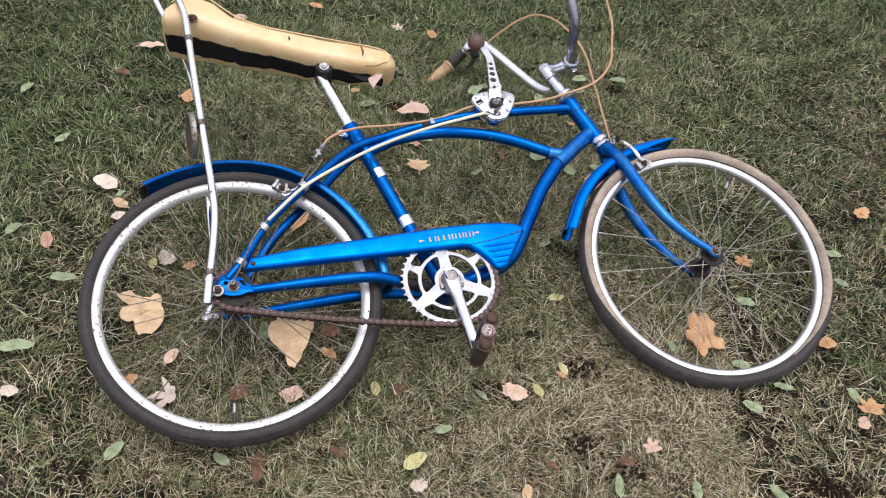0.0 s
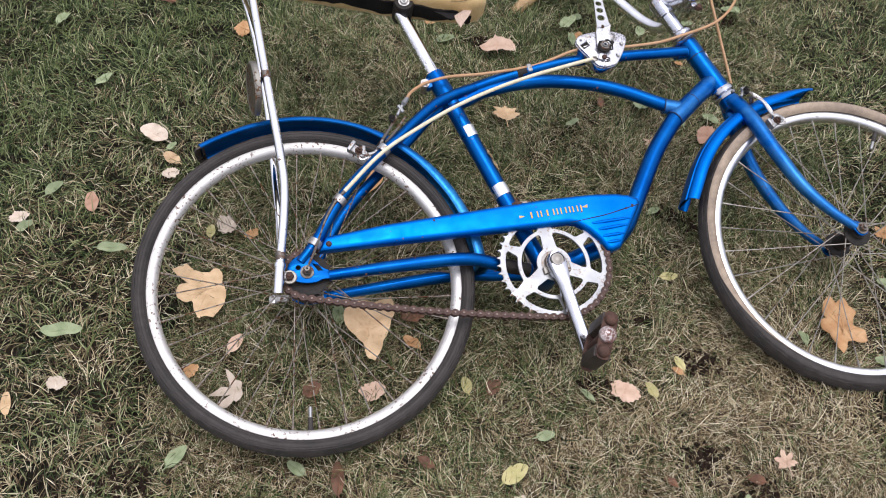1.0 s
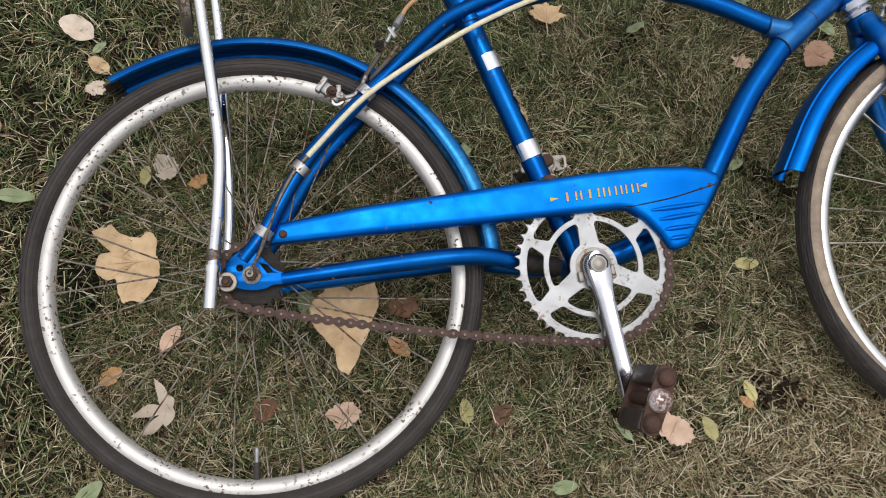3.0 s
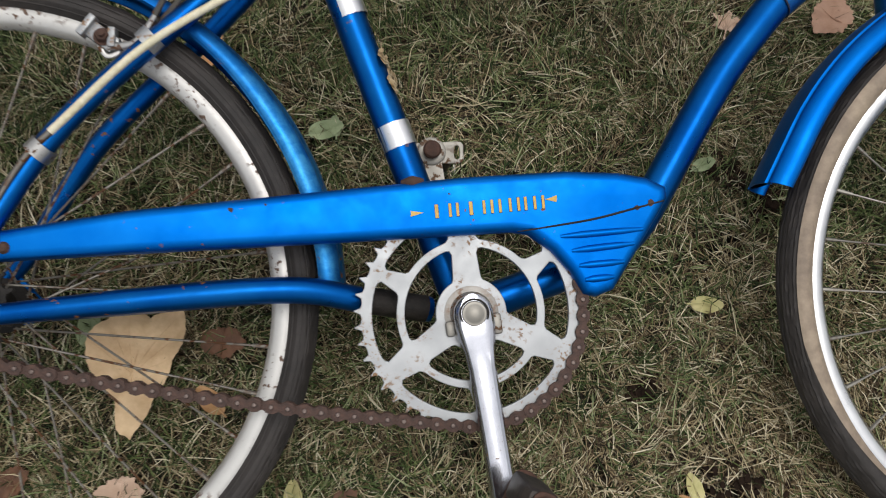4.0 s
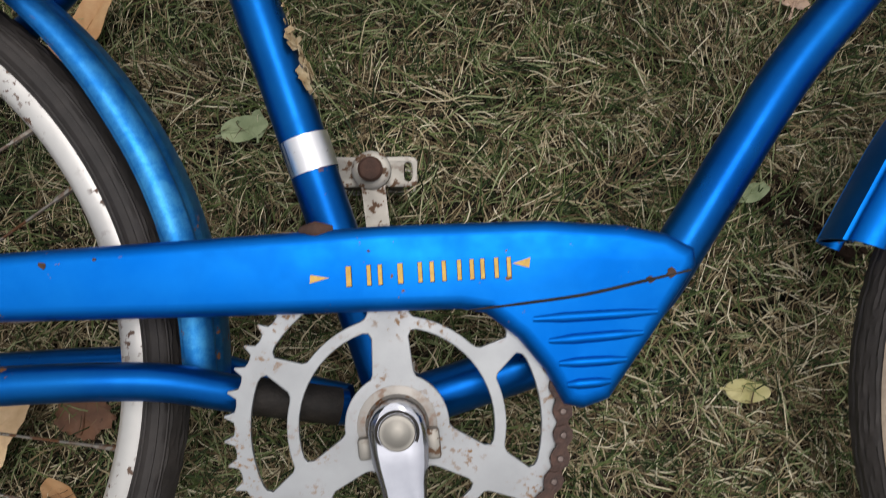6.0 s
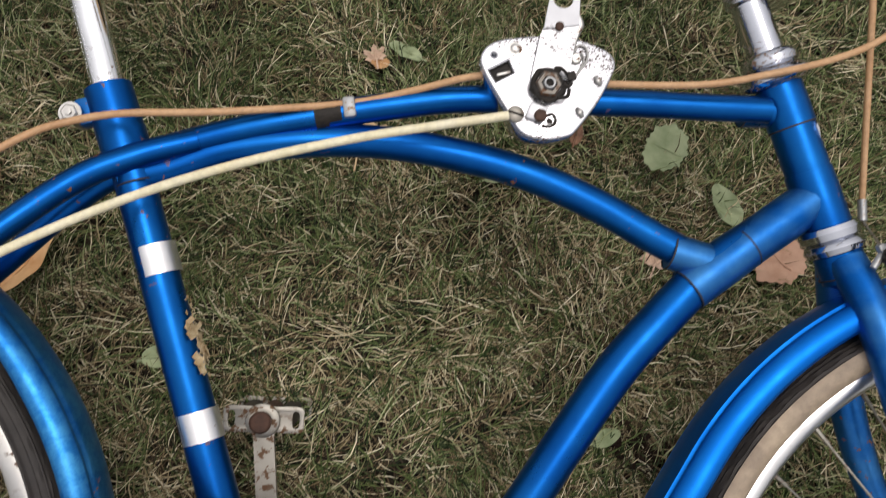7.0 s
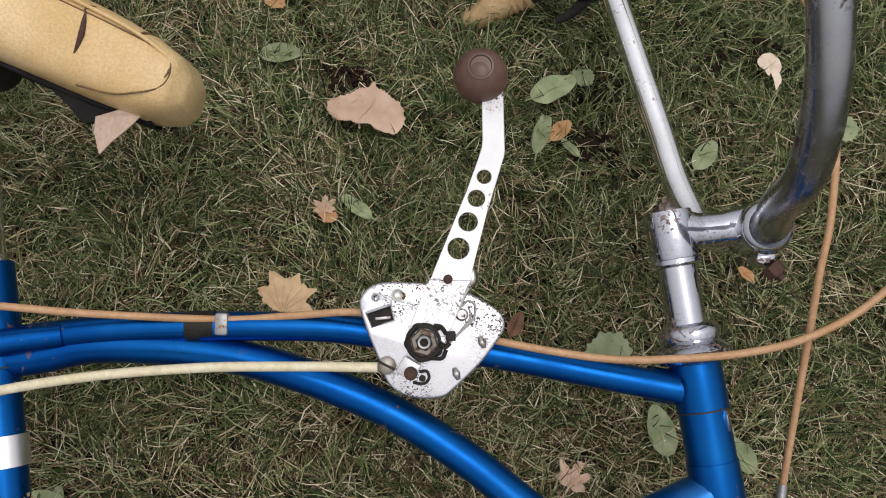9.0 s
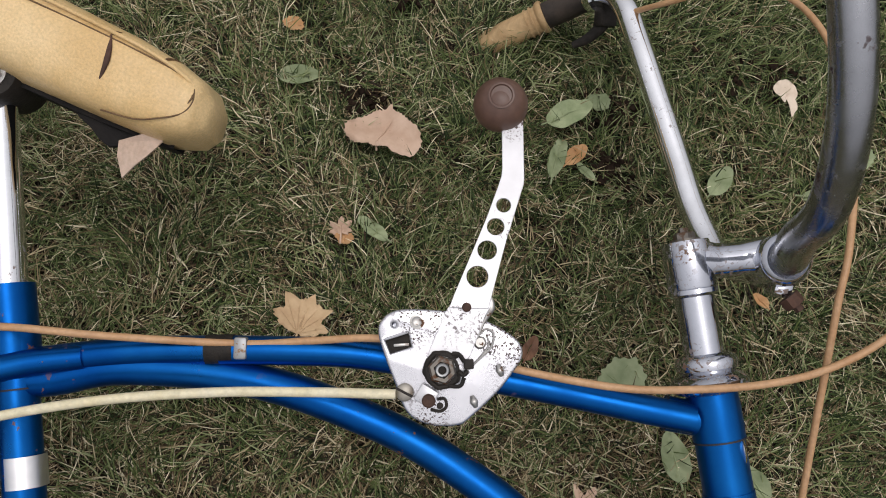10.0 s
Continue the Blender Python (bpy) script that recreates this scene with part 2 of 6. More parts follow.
def soil_material():
    """Dark earth under the turf near by, its colour deepened for the shade between blades; farther off the turf itself,
    too fine to tell its blades apart.
    """
    m = rough_stuff("shaded_soil_and_turf", (0.006, 0.005, 0.004), (0.024, 0.019, 0.011), 18, 0.95, 0.8, 0.006, spec=0.1)
    t = m.node_tree
    b, co = t.nodes["Principled BSDF"], t.nodes["Texture Coordinate"]
    earth = b.inputs["Base Color"].links[0].from_socket
    turf = ramp(t, noise_node(t, co, 60, 6, 0.75).outputs["Fac"], [(0.30, (0.020, 0.020, 0.012)), (0.50, (0.075, 0.074, 0.045)), (0.72, (0.22, 0.195, 0.125))])
    drift = ramp(t, noise_node(t, co, 1.1, 4).outputs["Fac"], [(0.35, (0.60, 0.74, 0.52)), (0.65, (1.0, 0.92, 0.80))])
    mul = t.nodes.new("ShaderNodeMix")
    mul.data_type, mul.blend_type = "RGBA", "MULTIPLY"
    mul.inputs["Factor"].default_value = 1.0
    t.links.new(turf.outputs["Color"], mul.inputs["A"])
    t.links.new(drift.outputs["Color"], mul.inputs["B"])
    # how far out from the middle of the grown lawn, 1 at its border
    gap = t.nodes.new("ShaderNodeVectorMath")
    gap.operation = "MULTIPLY_ADD"
    gap.inputs[1].default_value = (1 / 1.5, 1 / 1.2, 0.0)
    gap.inputs[2].default_value = (-0.25 / 1.5, -1.65 / 1.2, 0.0)
    t.links.new(co.outputs["Object"], gap.inputs[0])
    size = t.nodes.new("ShaderNodeVectorMath")
    size.operation = "ABSOLUTE"
    t.links.new(gap.outputs["Vector"], size.inputs[0])
    sides = t.nodes.new("ShaderNodeSeparateXYZ")
    t.links.new(size.outputs["Vector"], sides.inputs[0])
    reach = t.nodes.new("ShaderNodeMath")
    reach.operation = "MAXIMUM"
    t.links.new(sides.outputs["X"], reach.inputs[0])
    t.links.new(sides.outputs["Y"], reach.inputs[1])
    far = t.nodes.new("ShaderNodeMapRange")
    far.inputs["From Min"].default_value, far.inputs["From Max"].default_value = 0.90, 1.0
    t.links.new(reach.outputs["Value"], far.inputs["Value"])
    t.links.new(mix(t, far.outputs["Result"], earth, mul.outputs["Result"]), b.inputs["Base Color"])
    return m


SOIL = soil_material()
CLOD = rough_stuff("wet_soil_clod", (0.012, 0.008, 0.006), (0.040, 0.026, 0.018), 90, 0.95, 0.8, 0.002, spec=0.05)
GREEN = blade_material("green_grass", [(0.0, (0.010, 0.021, 0.007)), (0.36, (0.048, 0.080, 0.022)), (0.74, (0.160, 0.200, 0.068)), (1.0, (0.38, 0.42, 0.22))])
STRAW = blade_material("dry_grass", [(0.0, (0.045, 0.028, 0.016)), (0.26, (0.145, 0.100, 0.052)), (0.55, (0.34, 0.265, 0.142)), (0.80, (0.61, 0.515, 0.325)), (1.0, (0.90, 0.82, 0.60))], 0.6)
# thatch tones carry the shade deep between the blades
SHADED_THATCH = blade_material("thatch", [(0.0, (0.008, 0.006, 0.004)), (0.5, (0.024, 0.018, 0.010)), (1.0, (0.075, 0.056, 0.034))], 0.75)
LEAVES = {
    "russet": leaf_material("russet_leaf", (0.34, 0.19, 0.12), (0.48, 0.30, 0.21), (0.12, 0.05, 0.03)),
    "tan": leaf_material("tan_leaf", (0.46, 0.30, 0.16), (0.68, 0.50, 0.30), (0.20, 0.11, 0.06)),
    "orange": leaf_material("orange_leaf", (0.38, 0.19, 0.075), (0.54, 0.34, 0.17), (0.14, 0.05, 0.02)),
    "brown": leaf_material("brown_leaf", (0.085, 0.042, 0.026), (0.21, 0.105, 0.058), (0.04, 0.02, 0.01)),
    "yellow": leaf_material("yellow_green_leaf", (0.36, 0.335, 0.13), (0.54, 0.48, 0.24), (0.14, 0.10, 0.03)),
    "green": leaf_material("pale_green_leaf", (0.17, 0.22, 0.105), (0.34, 0.385, 0.225), (0.16, 0.17, 0.07)),
    "pale": leaf_material("bleached_leaf", (0.52, 0.42, 0.32), (0.70, 0.60, 0.49), (0.20, 0.12, 0.07)),
    "pink": leaf_material("pinkish_leaf", (0.48, 0.32, 0.22), (0.66, 0.48, 0.36), (0.16, 0.07, 0.04)),
}


# ---- mesh tools ----
def spline(points, step=8):
    """A smooth line through the points, as a list of vectors."""
    p = [Vector(q) for q in points]
    if len(p) == 2:
        return [p[0].lerp(p[1], k / step) for k in range(step + 1)]
    e = [2 * p[0] - p[1], *p, 2 * p[-1] - p[-2]]
    line = []
    for i in range(1, len(e) - 2):
        a, b, c, d = e[i - 1:i + 3]
        for k in range(step):
            s = k / step
            line.append(0.5 * (2 * b + (c - a) * s + (2 * a - 5 * b + 4 * c - d) * s * s + (3 * b - a - 3 * c + d) * s ** 3))
    return line + [p[-1]]


def add_tube(bm, points, radius, sides=14, step=8, flat=1.0):
    """A round bar along a smooth line; radius is one number or one for each point."""
    line = spline(points, step)
    radii = radius if isinstance(radius, (list, tuple)) else [radius] * len(points)
    normal, rings = None, []
    for i, q in enumerate(line):
        ahead = (line[min(i + 1, len(line) - 1)] - line[max(i - 1, 0)]).normalized()
        if normal is None:
            normal = ahead.orthogonal() if abs(ahead.z) > 0.9 else ahead.cross(Vector((0, 0, 1)))
        normal = (normal - ahead * normal.dot(ahead)).normalized()
        side = ahead.cross(normal)
        f = i / max(len(line) - 1, 1) * (len(radii) - 1)
        k = min(int(f), len(radii) - 2)
        r = radii[k] + (radii[k + 1] - radii[k]) * (f - k)
        rings.append([bm.verts.new(q + r * (math.cos(a) * normal + flat * math.sin(a) * side)) for a in (math.tau * j / sides for j in range(sides))])
    for a, b in zip(rings, rings[1:]):
        for j in range(sides):
            bm.faces.new((a[j], a[(j + 1) % sides], b[(j + 1) % sides], b[j]))
    bm.faces.new(rings[0][::-1])
    bm.faces.new(rings[-1])
    return bm


def add_turned(bm, profile, centre=(0, 0, 0), axis=(0, 0, 1), sides=32, closed=False, start=0.0, sweep=360.0):
    """A shape turned round an axis: profile rows of (radius, height along the axis)."""
    turn = Vector((0, 0, 1)).rotation_difference(Vector(axis)).to_matrix()
    c, full = Vector(centre), abs(sweep) >= 360
    count = sides if full else sides + 1
    rings = []
    for j in range(count):
        a = radians(start + sweep * j / sides)
        rings.append([bm.verts.new(c + turn @ Vector((r * math.cos(a), r * math.sin(a), h))) for r, h in profile])
    n = len(profile)
    for j in range(sides):
        a, b = rings[j], rings[(j + 1) % count]
        for k in range(n if closed else n - 1):
            try:
                bm.faces.new((a[k], b[k], b[(k + 1) % n], a[(k + 1) % n]))
            except ValueError:
                pass
    if not full and closed:
        bm.faces.new(rings[0])
        bm.faces.new(rings[-1][::-1])
    bmesh.ops.remove_doubles(bm, verts=bm.verts, dist=1e-6)
    return bm


def add_box(bm, centre, size, turn=None, bevel=0.0):
    m = Matrix.Translation(centre) @ (turn.to_4x4() if turn else Matrix()) @ Matrix.Diagonal((*size, 1))
    made = bmesh.ops.create_cube(bm, size=1.0, matrix=m)
    if bevel:
        edges = list({e for v in made["verts"] for e in v.link_edges})
        bmesh.ops.bevel(bm, geom=edges, offset=bevel, segments=2, affect="EDGES", profile=0.5)
    return bm


def bolt(bm, centre, axis, radius, height, washer=0.0):
    """A six-sided nut with a rounded crown on an optional washer."""
    a = Vector(axis).normalized()
    c = Vector(centre)
    if washer:
        add_turned(bm, [(0, 0), (washer, 0), (washer, height * 0.25), (radius * 0.6, height * 0.25)], c, a, 20)
    add_turned(bm, [(0, 0), (radius, 0), (radius, height * 0.8), (radius * 0.85, height), (radius * 0.45, height), (radius * 0.45, height * 1.5), (0, height * 1.55)], c, a, 6)
    return bm


def plate_mesh(name, outlines, thick, bevel=0.0, height=0.0, rounds=1):
    """A flat plate cut from sheet: the first outline is its edge, the others are holes."""
    cu = bpy.data.curves.new(name, "CURVE")
    cu.dimensions, cu.fill_mode = "2D", "BOTH"
    cu.extrude, cu.bevel_depth, cu.bevel_resolution = max(thick / 2 - bevel, 0.00005), bevel, rounds
    cu.offset = -bevel
    for line in outlines:
        s = cu.splines.new("POLY")
        s.points.add(len(line) - 1)
        for p, q in zip(s.points, line):
            p.co = (q[0], q[1], 0, 1)
        s.use_cyclic_u = True
    ob = bpy.data.objects.new(name, cu)
    scene.collection.objects.link(ob)
    me = bpy.data.meshes.new_from_object(ob.evaluated_get(bpy.context.evaluated_depsgraph_get()))
    bpy.data.objects.remove(ob)
    bpy.data.curves.remove(cu)
    bm = bmesh.new()
    bm.from_mesh(me)
    bmesh.ops.remove_doubles(bm, verts=bm.verts, dist=1e-6)
    bm.to_mesh(me)
    bm.free()
    me.transform(Matrix.Translation((0, 0, height)))
    me.name = name
    return me


def circle(x, y, r, n=20, start=0.0):
    return [(x + r * math.cos(start + math.tau * k / n), y + r * math.sin(start + math.tau * k / n)) for k in range(n)]


def rounded(points, step=4):
    """A closed smooth outline through corner points."""
    n, line = len(points), []
    p = [Vector(q) for q in points]
    for i in range(n):
        a, b, c, d = p[i - 1], p[i], p[(i + 1) % n], p[(i + 2) % n]
        for k in range(step):
            s = k / step
            q = 0.5 * (2 * b + (c - a) * s + (2 * a - 5 * b + 4 * c - d) * s * s + (3 * b - a - 3 * c + d) * s ** 3)
            line.append((q.x, q.y))
    return line


def finish(me, material, angle=38):
    me.materials.clear()
    me.materials.append(material)
    for p in me.polygons:
        p.use_smooth = True
    me.set_sharp_from_angle(angle=radians(angle))
    return me


def mesh_of(name, bm, material, angle=38):
    me = bpy.data.meshes.new(name)
    bmesh.ops.recalc_face_normals(bm, faces=bm.faces)
    bm.to_mesh(me)
    bm.free()
    return finish(me, material, angle)


def part(name, shape, material, parent, label="", angle=38):
    """Links a bmesh or a mesh as one object under a thing or a part."""
    me = finish(shape, material, angle) if isinstance(shape, bpy.types.Mesh) else mesh_of(name, shape, material, angle)
    ob = new(name, me)
    ob.parent = parent
    return tagged(ob, label)


def group(name, parent, label=""):
    ob = new(name)
    ob.empty_display_size = 0.02
    ob.parent = parent
    return tagged(ob, label)


# ---- the lawn ----
SOIL_Z = -0.026


def ground_height(x, y):
    return SOIL_Z + 0.006 * noise.noise((x * 3.1, y * 3.1, 0.0)) + 0.003 * noise.noise((x * 11.0, y * 11.0, 4.0))


def make_ground():
    """One sheet to the horizon, fine under the bicycle and coarse far off."""
    def steps(near0, near1, cell):
        near = [near0 + cell * k for k in range(int((near1 - near0) / cell) + 1)]
        far = [0.2, 0.6, 1.5, 4, 12, 40, 150, 600]
        return [near[0] - f for f in far[::-1]] + near + [near[-1] + f for f in far]
    xs, ys = steps(-1.6, 2.0, 0.04), steps(0.0, 3.4, 0.04)
    bm = bmesh.new()
    grid = [[bm.verts.new((x, y, ground_height(x, y) if abs(x) < 5 and abs(y) < 6 else SOIL_Z)) for x in xs] for y in ys]
    for a, b in zip(grid, grid[1:]):
        for i in range(len(xs) - 1):
            bm.faces.new((a[i], a[i + 1], b[i + 1], b[i]))
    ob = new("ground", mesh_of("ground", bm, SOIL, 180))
    return tagged(ob, "dark bare soil under a thin autumn lawn, darkened further for shade between blades", "ground", kind="structure")


make_ground()


# bare spots where the earth shows, the one at (0.040, 1.770) standing for a shadow: place and reach
BARE_OR_SHADED = ((-0.385, 0.735, 0.028), (0.474, 1.034, 0.020), (0.897, 0.832, 0.032), (0.460, 0.866, 0.020), (0.603, 1.985, 0.014), (0.596, 1.926, 0.014), (0.274, 1.880, 0.016), (0.290, 1.815, 0.014), (0.533, 0.822, 0.016), (0.405, 1.988, 0.026), (0.040, 1.770, 0.016), (0.470, 1.325, 0.016), (0.020, 1.900, 0.014), (0.293, 0.968, 0.013), (0.379, 1.104, 0.008), (0.435, 1.346, 0.012))


def bare(x, y):
    return np.clip(sum(np.exp(-((x - u) / (1.2 * r)) ** 2 - ((y - v) / (0.85 * r)) ** 2) for u, v, r in BARE_OR_SHADED), 0, 1)


def grass(name, label, count, area, seed, length, width, lean, material, keep):
    """Many bent blades in one mesh; keep(x, y) is the share of blades that grow at a place."""
    g = np.random.default_rng(seed)
    x0, y0, x1, y1 = area
    x, y = g.uniform(x0, x1, count), g.uniform(y0, y1, count)
    ok = g.uniform(0, 1, count) < keep(x, y) * (1 - 0.88 * bare(x, y))
    x, y = x[ok], y[ok]
    n = len(x)
    # blades grow in tufts: neighbours share a direction
    turn = 2.6 * np.sin(9 * x + 4 * np.sin(7 * y)) + 2.6 * np.cos(8 * y + 3 * np.sin(6 * x + 1)) + g.normal(0, 1.25, n)
    ln = g.uniform(length[0], length[1], n) * (0.75 + 0.5 * g.random(n) ** 2)
    tilt = np.clip(g.normal(lean[0], lean[1], n), 0.05, 1.5)
    wd = g.uniform(width[0], width[1], n) * 0.5
    bend = g.uniform(0.0, 0.62, n)
    z0 = SOIL_Z + 0.001 + g.uniform(0, 0.006, n)
    sway = g.normal(0, 0.22, n)
    rows = []
    px, py, pz = x.copy(), y.copy(), z0.copy()
    ang = tilt.copy()
    head = turn.copy()
    for k, (s, w) in enumerate(((0.0, 0.8), (0.36, 1.0), (0.70, 0.75), (1.0, 0.0))):
        if k:
            d = ln * (s - (0.0, 0.36, 0.70)[k - 1])
            px, py = px + d * np.sin(ang) * np.cos(head), py + d * np.sin(ang) * np.sin(head)
            pz = np.maximum(pz + d * np.cos(ang), SOIL_Z + 0.003)
            ang, head = np.minimum(ang + bend * 0.75, 1.85), head + sway
        sx, sy = -np.sin(head) * wd * w, np.cos(head) * wd * w
        if w:
            rows += [np.stack([px - sx, py - sy, pz], 1), np.stack([px + sx, py + sy, pz], 1)]
        else:
            rows.append(np.stack([px, py, pz], 1))
    co = np.stack(rows, 1).reshape(-1, 3).astype(np.float32)
    base = (np.arange(n) * 7)[:, None]
    quads = (base[:, :, None] + np.array([[[0, 1, 3, 2], [2, 3, 5, 4]]])).reshape(n, 8)
    loops = np.concatenate([quads, base + np.array([[4, 5, 6]])], 1).astype(np.int32)
    starts = (np.arange(n)[:, None] * 11 + np.array([[0, 4, 8]])).ravel().astype(np.int32)
    me = bpy.data.meshes.new(name)
    me.vertices.add(len(co))
    me.vertices.foreach_set("co", co.ravel())
    me.loops.add(loops.size)
    me.loops.foreach_set("vertex_index", loops.ravel())
    me.polygons.add(n * 3)
    me.polygons.foreach_set("loop_start", starts)
    me.update(calc_edges=True)
    me.materials.append(material)
    return tagged(new(name, me), label, "grass", kind="stuff")


def greenness(x, y):
    """Patches of living grass: more behind and beside the bicycle, less in front of it."""
    drift = 0.5 * np.sin(4.1 * x + 1.3 * np.sin(3.0 * y)) + 0.5 * np.sin(3.3 * y - 2.1 * x + 0.7) + 0.4 * np.sin(9.0 * x - 7.0 * y)
    fine = np.sin(23 * x + 2 * np.sin(17 * y)) * np.sin(21 * y + 2 * np.sin(15 * x))
    # the patch near (-0.02, 0.98) is greener, and also darkens for the bicycle's shade
    return np.clip(0.43 + 0.15 * drift + 0.17 * fine + 0.38 * (y - 1.20) + 0.45 * np.clip(-x - 0.10, 0, 1) - 0.60 * np.clip(1.10 - y, 0, 0.4) * np.clip(x * 4, 0, 1) - 0.30 * straw_patch(x, y) + 0.22 * np.exp(-((x + 0.02) / 0.26) ** 2 - ((y - 0.98) / 0.16) ** 2) + 0.14 * np.exp(-((x - 0.22) / 0.26) ** 2 - ((y - 1.36) / 0.20) ** 2), 0.10, 0.97)


def straw_patch(x, y):
    """A scorched pale patch in front of the wheels."""
    return np.exp(-((x - 0.58) / 0.26) ** 2 - ((y - 1.04) / 0.24) ** 2)


CORE = (-0.40, 0.72, 0.75, 2.10)
WIDE = (-1.25, 0.45, 1.75, 2.85)
FAR = (-4.0, -2.5, 4.5, 6.0)


def outside_core(x, y):
    return 1.0 - ((x > CORE[0]) & (x < CORE[2]) & (y > CORE[1]) & (y < CORE[3]))


def outside_wide(x, y):
    return 1.0 - ((x > WIDE[0]) & (x < WIDE[2]) & (y > WIDE[1]) & (y < WIDE[3]))


def tufts(x, y):
    """Uneven turf: thick tufts with bare dark pockets between them."""
    h = np.sin(95 * x + 3 * np.sin(60 * y)) * np.sin(88 * y + 3 * np.sin(71 * x)) + 0.6 * np.sin(31 * x - 1.5 * np.sin(23 * y)) * np.sin(27 * y + 2.0)
    return np.clip(0.77 + 0.46 * h, 0.12, 1.0)


GREEN_WORDS, DRY_WORDS, THATCH_WORDS = "short living green lawn grass", "pale straw-coloured dead lawn grass", "brown thatch under the lawn, darkened for shade between blades"


def dryness(x, y):
    return np.clip(1.0 - 0.80 * greenness(x, y) + 0.8 * np.clip(1.05 - y, 0, 0.4) * np.clip(4 * x + 0.2, 0, 1) + 0.5 * straw_patch(x, y) + 0.35 * np.exp(-((x - 0.43) / 0.13) ** 2 - ((y - 1.42) / 0.16) ** 2) - 0.18 * np.exp(-((x - 0.17) / 0.20) ** 2 - ((y - 1.28) / 0.13) ** 2), 0, 1)


grass("thatch", THATCH_WORDS, 45000, CORE, 7, (0.020, 0.050), (0.0009, 0.0018), (1.42, 0.12), SHADED_THATCH, lambda x, y: 0.75 + 0 * x)
grass("green_grass", GREEN_WORDS, 230000, CORE, 1, (0.018, 0.050), (0.0007, 0.0015), (0.95, 0.38), GREEN, lambda x, y: tufts(x + 0.02, y) * greenness(x, y))
grass("dry_grass", DRY_WORDS, 225000, CORE, 2, (0.014, 0.047), (0.0006, 0.0013), (1.12, 0.30), STRAW, lambda x, y: np.maximum(tufts(x, y), 0.75 * straw_patch(x, y)) * dryness(x, y))
grass("thatch", THATCH_WORDS, 40000, WIDE, 8, (0.025, 0.060), (0.0012, 0.0022), (1.42, 0.12), SHADED_THATCH, lambda x, y: outside_core(x, y) * 0.8)
grass("green_grass", GREEN_WORDS, 355000, WIDE, 3, (0.020, 0.048), (0.0010, 0.0020), (0.95, 0.38), GREEN, lambda x, y: outside_core(x, y) * np.maximum(tufts(x + 0.02, y), 0.35) * greenness(x, y))
grass("dry_grass", DRY_WORDS, 300000, WIDE, 4, (0.014, 0.042), (0.0008, 0.0016), (1.12, 0.30), STRAW, lambda x, y: outside_core(x, y) * np.maximum(tufts(x, y), 0.35) * dryness(x, y))
grass("dry_grass", DRY_WORDS, 34000, FAR, 5, (0.040, 0.070), (0.003, 0.006), (1.25, 0.22), STRAW, lambda x, y: 0.6 * outside_wide(x, y) * dryness(x, y))
grass("green_grass", GREEN_WORDS, 40000, FAR, 6, (0.035, 0.065), (0.003, 0.006), (0.95, 0.35), GREEN, lambda x, y: outside_wide(x, y) * greenness(x, y))


# ---- the bicycle, lying on its left side: x forward, y up the frame, z out of its right side ----
bike = tagged(new("bicycle"), "blue chopper-style bicycle lying on its side in the grass", "bicycle")
bike.matrix_world = Matrix(((0.97474, -0.19758, 0.10417, 0.1989), (0.21791, 0.94359, -0.24929, 1.1141),
                            (-0.04904, 0.26570, 0.96281, 0.0827), (0, 0, 0, 1)))
REAR, FRONT = (-0.384, -0.001, 0.0), (0.537, 0.036, 0.0)


def flat(points, w):
    return [(u, v, w) for u, v in points]


# frame
frame_set = group("frame", bike)
bm = bmesh.new()
add_tube(bm, [(-0.003, 0.004, 0), (-0.1500, 0.366, 0)], 0.0140, 18)
part("seat_tube", bm, BLUE, frame_set)
bm = bmesh.new()
add_tube(bm, flat([(0.350, 0.346), (0.318, 0.320), (0.288, 0.295), (0.250, 0.249), (0.223, 0.212), (0.196, 0.165), (0.167, 0.112), (0.145, 0.075), (0.115, 0.047), (0.083, 0.034), (0.03, 0.013), (0.0, 0.002)], 0), 0.0150, 18)
part("down_tube", bm, BLUE, frame_set)
bm = bmesh.new()
add_tube(bm, flat([(-0.136, 0.310), (-0.104, 0.320), (-0.067, 0.338), (-0.009, 0.352), (0.045, 0.357), (0.100, 0.354), (0.149, 0.346), (0.200, 0.330), (0.240, 0.313), (0.295, 0.292)], 0), 0.0120, 16)
part("lower_top_tube", bm, BLUE, frame_set)
bm = bmesh.new()
add_tube(bm, flat([(-0.140, 0.318), (-0.106, 0.333), (-0.069, 0.348), (-0.031, 0.361), (0.047, 0.383), (0.103, 0.395), (0.203, 0.405), (0.253, 0.409), (0.318, 0.414)], 0.006), 0.0098, 16)
part("upper_top_tube", bm, BLUE, frame_set)
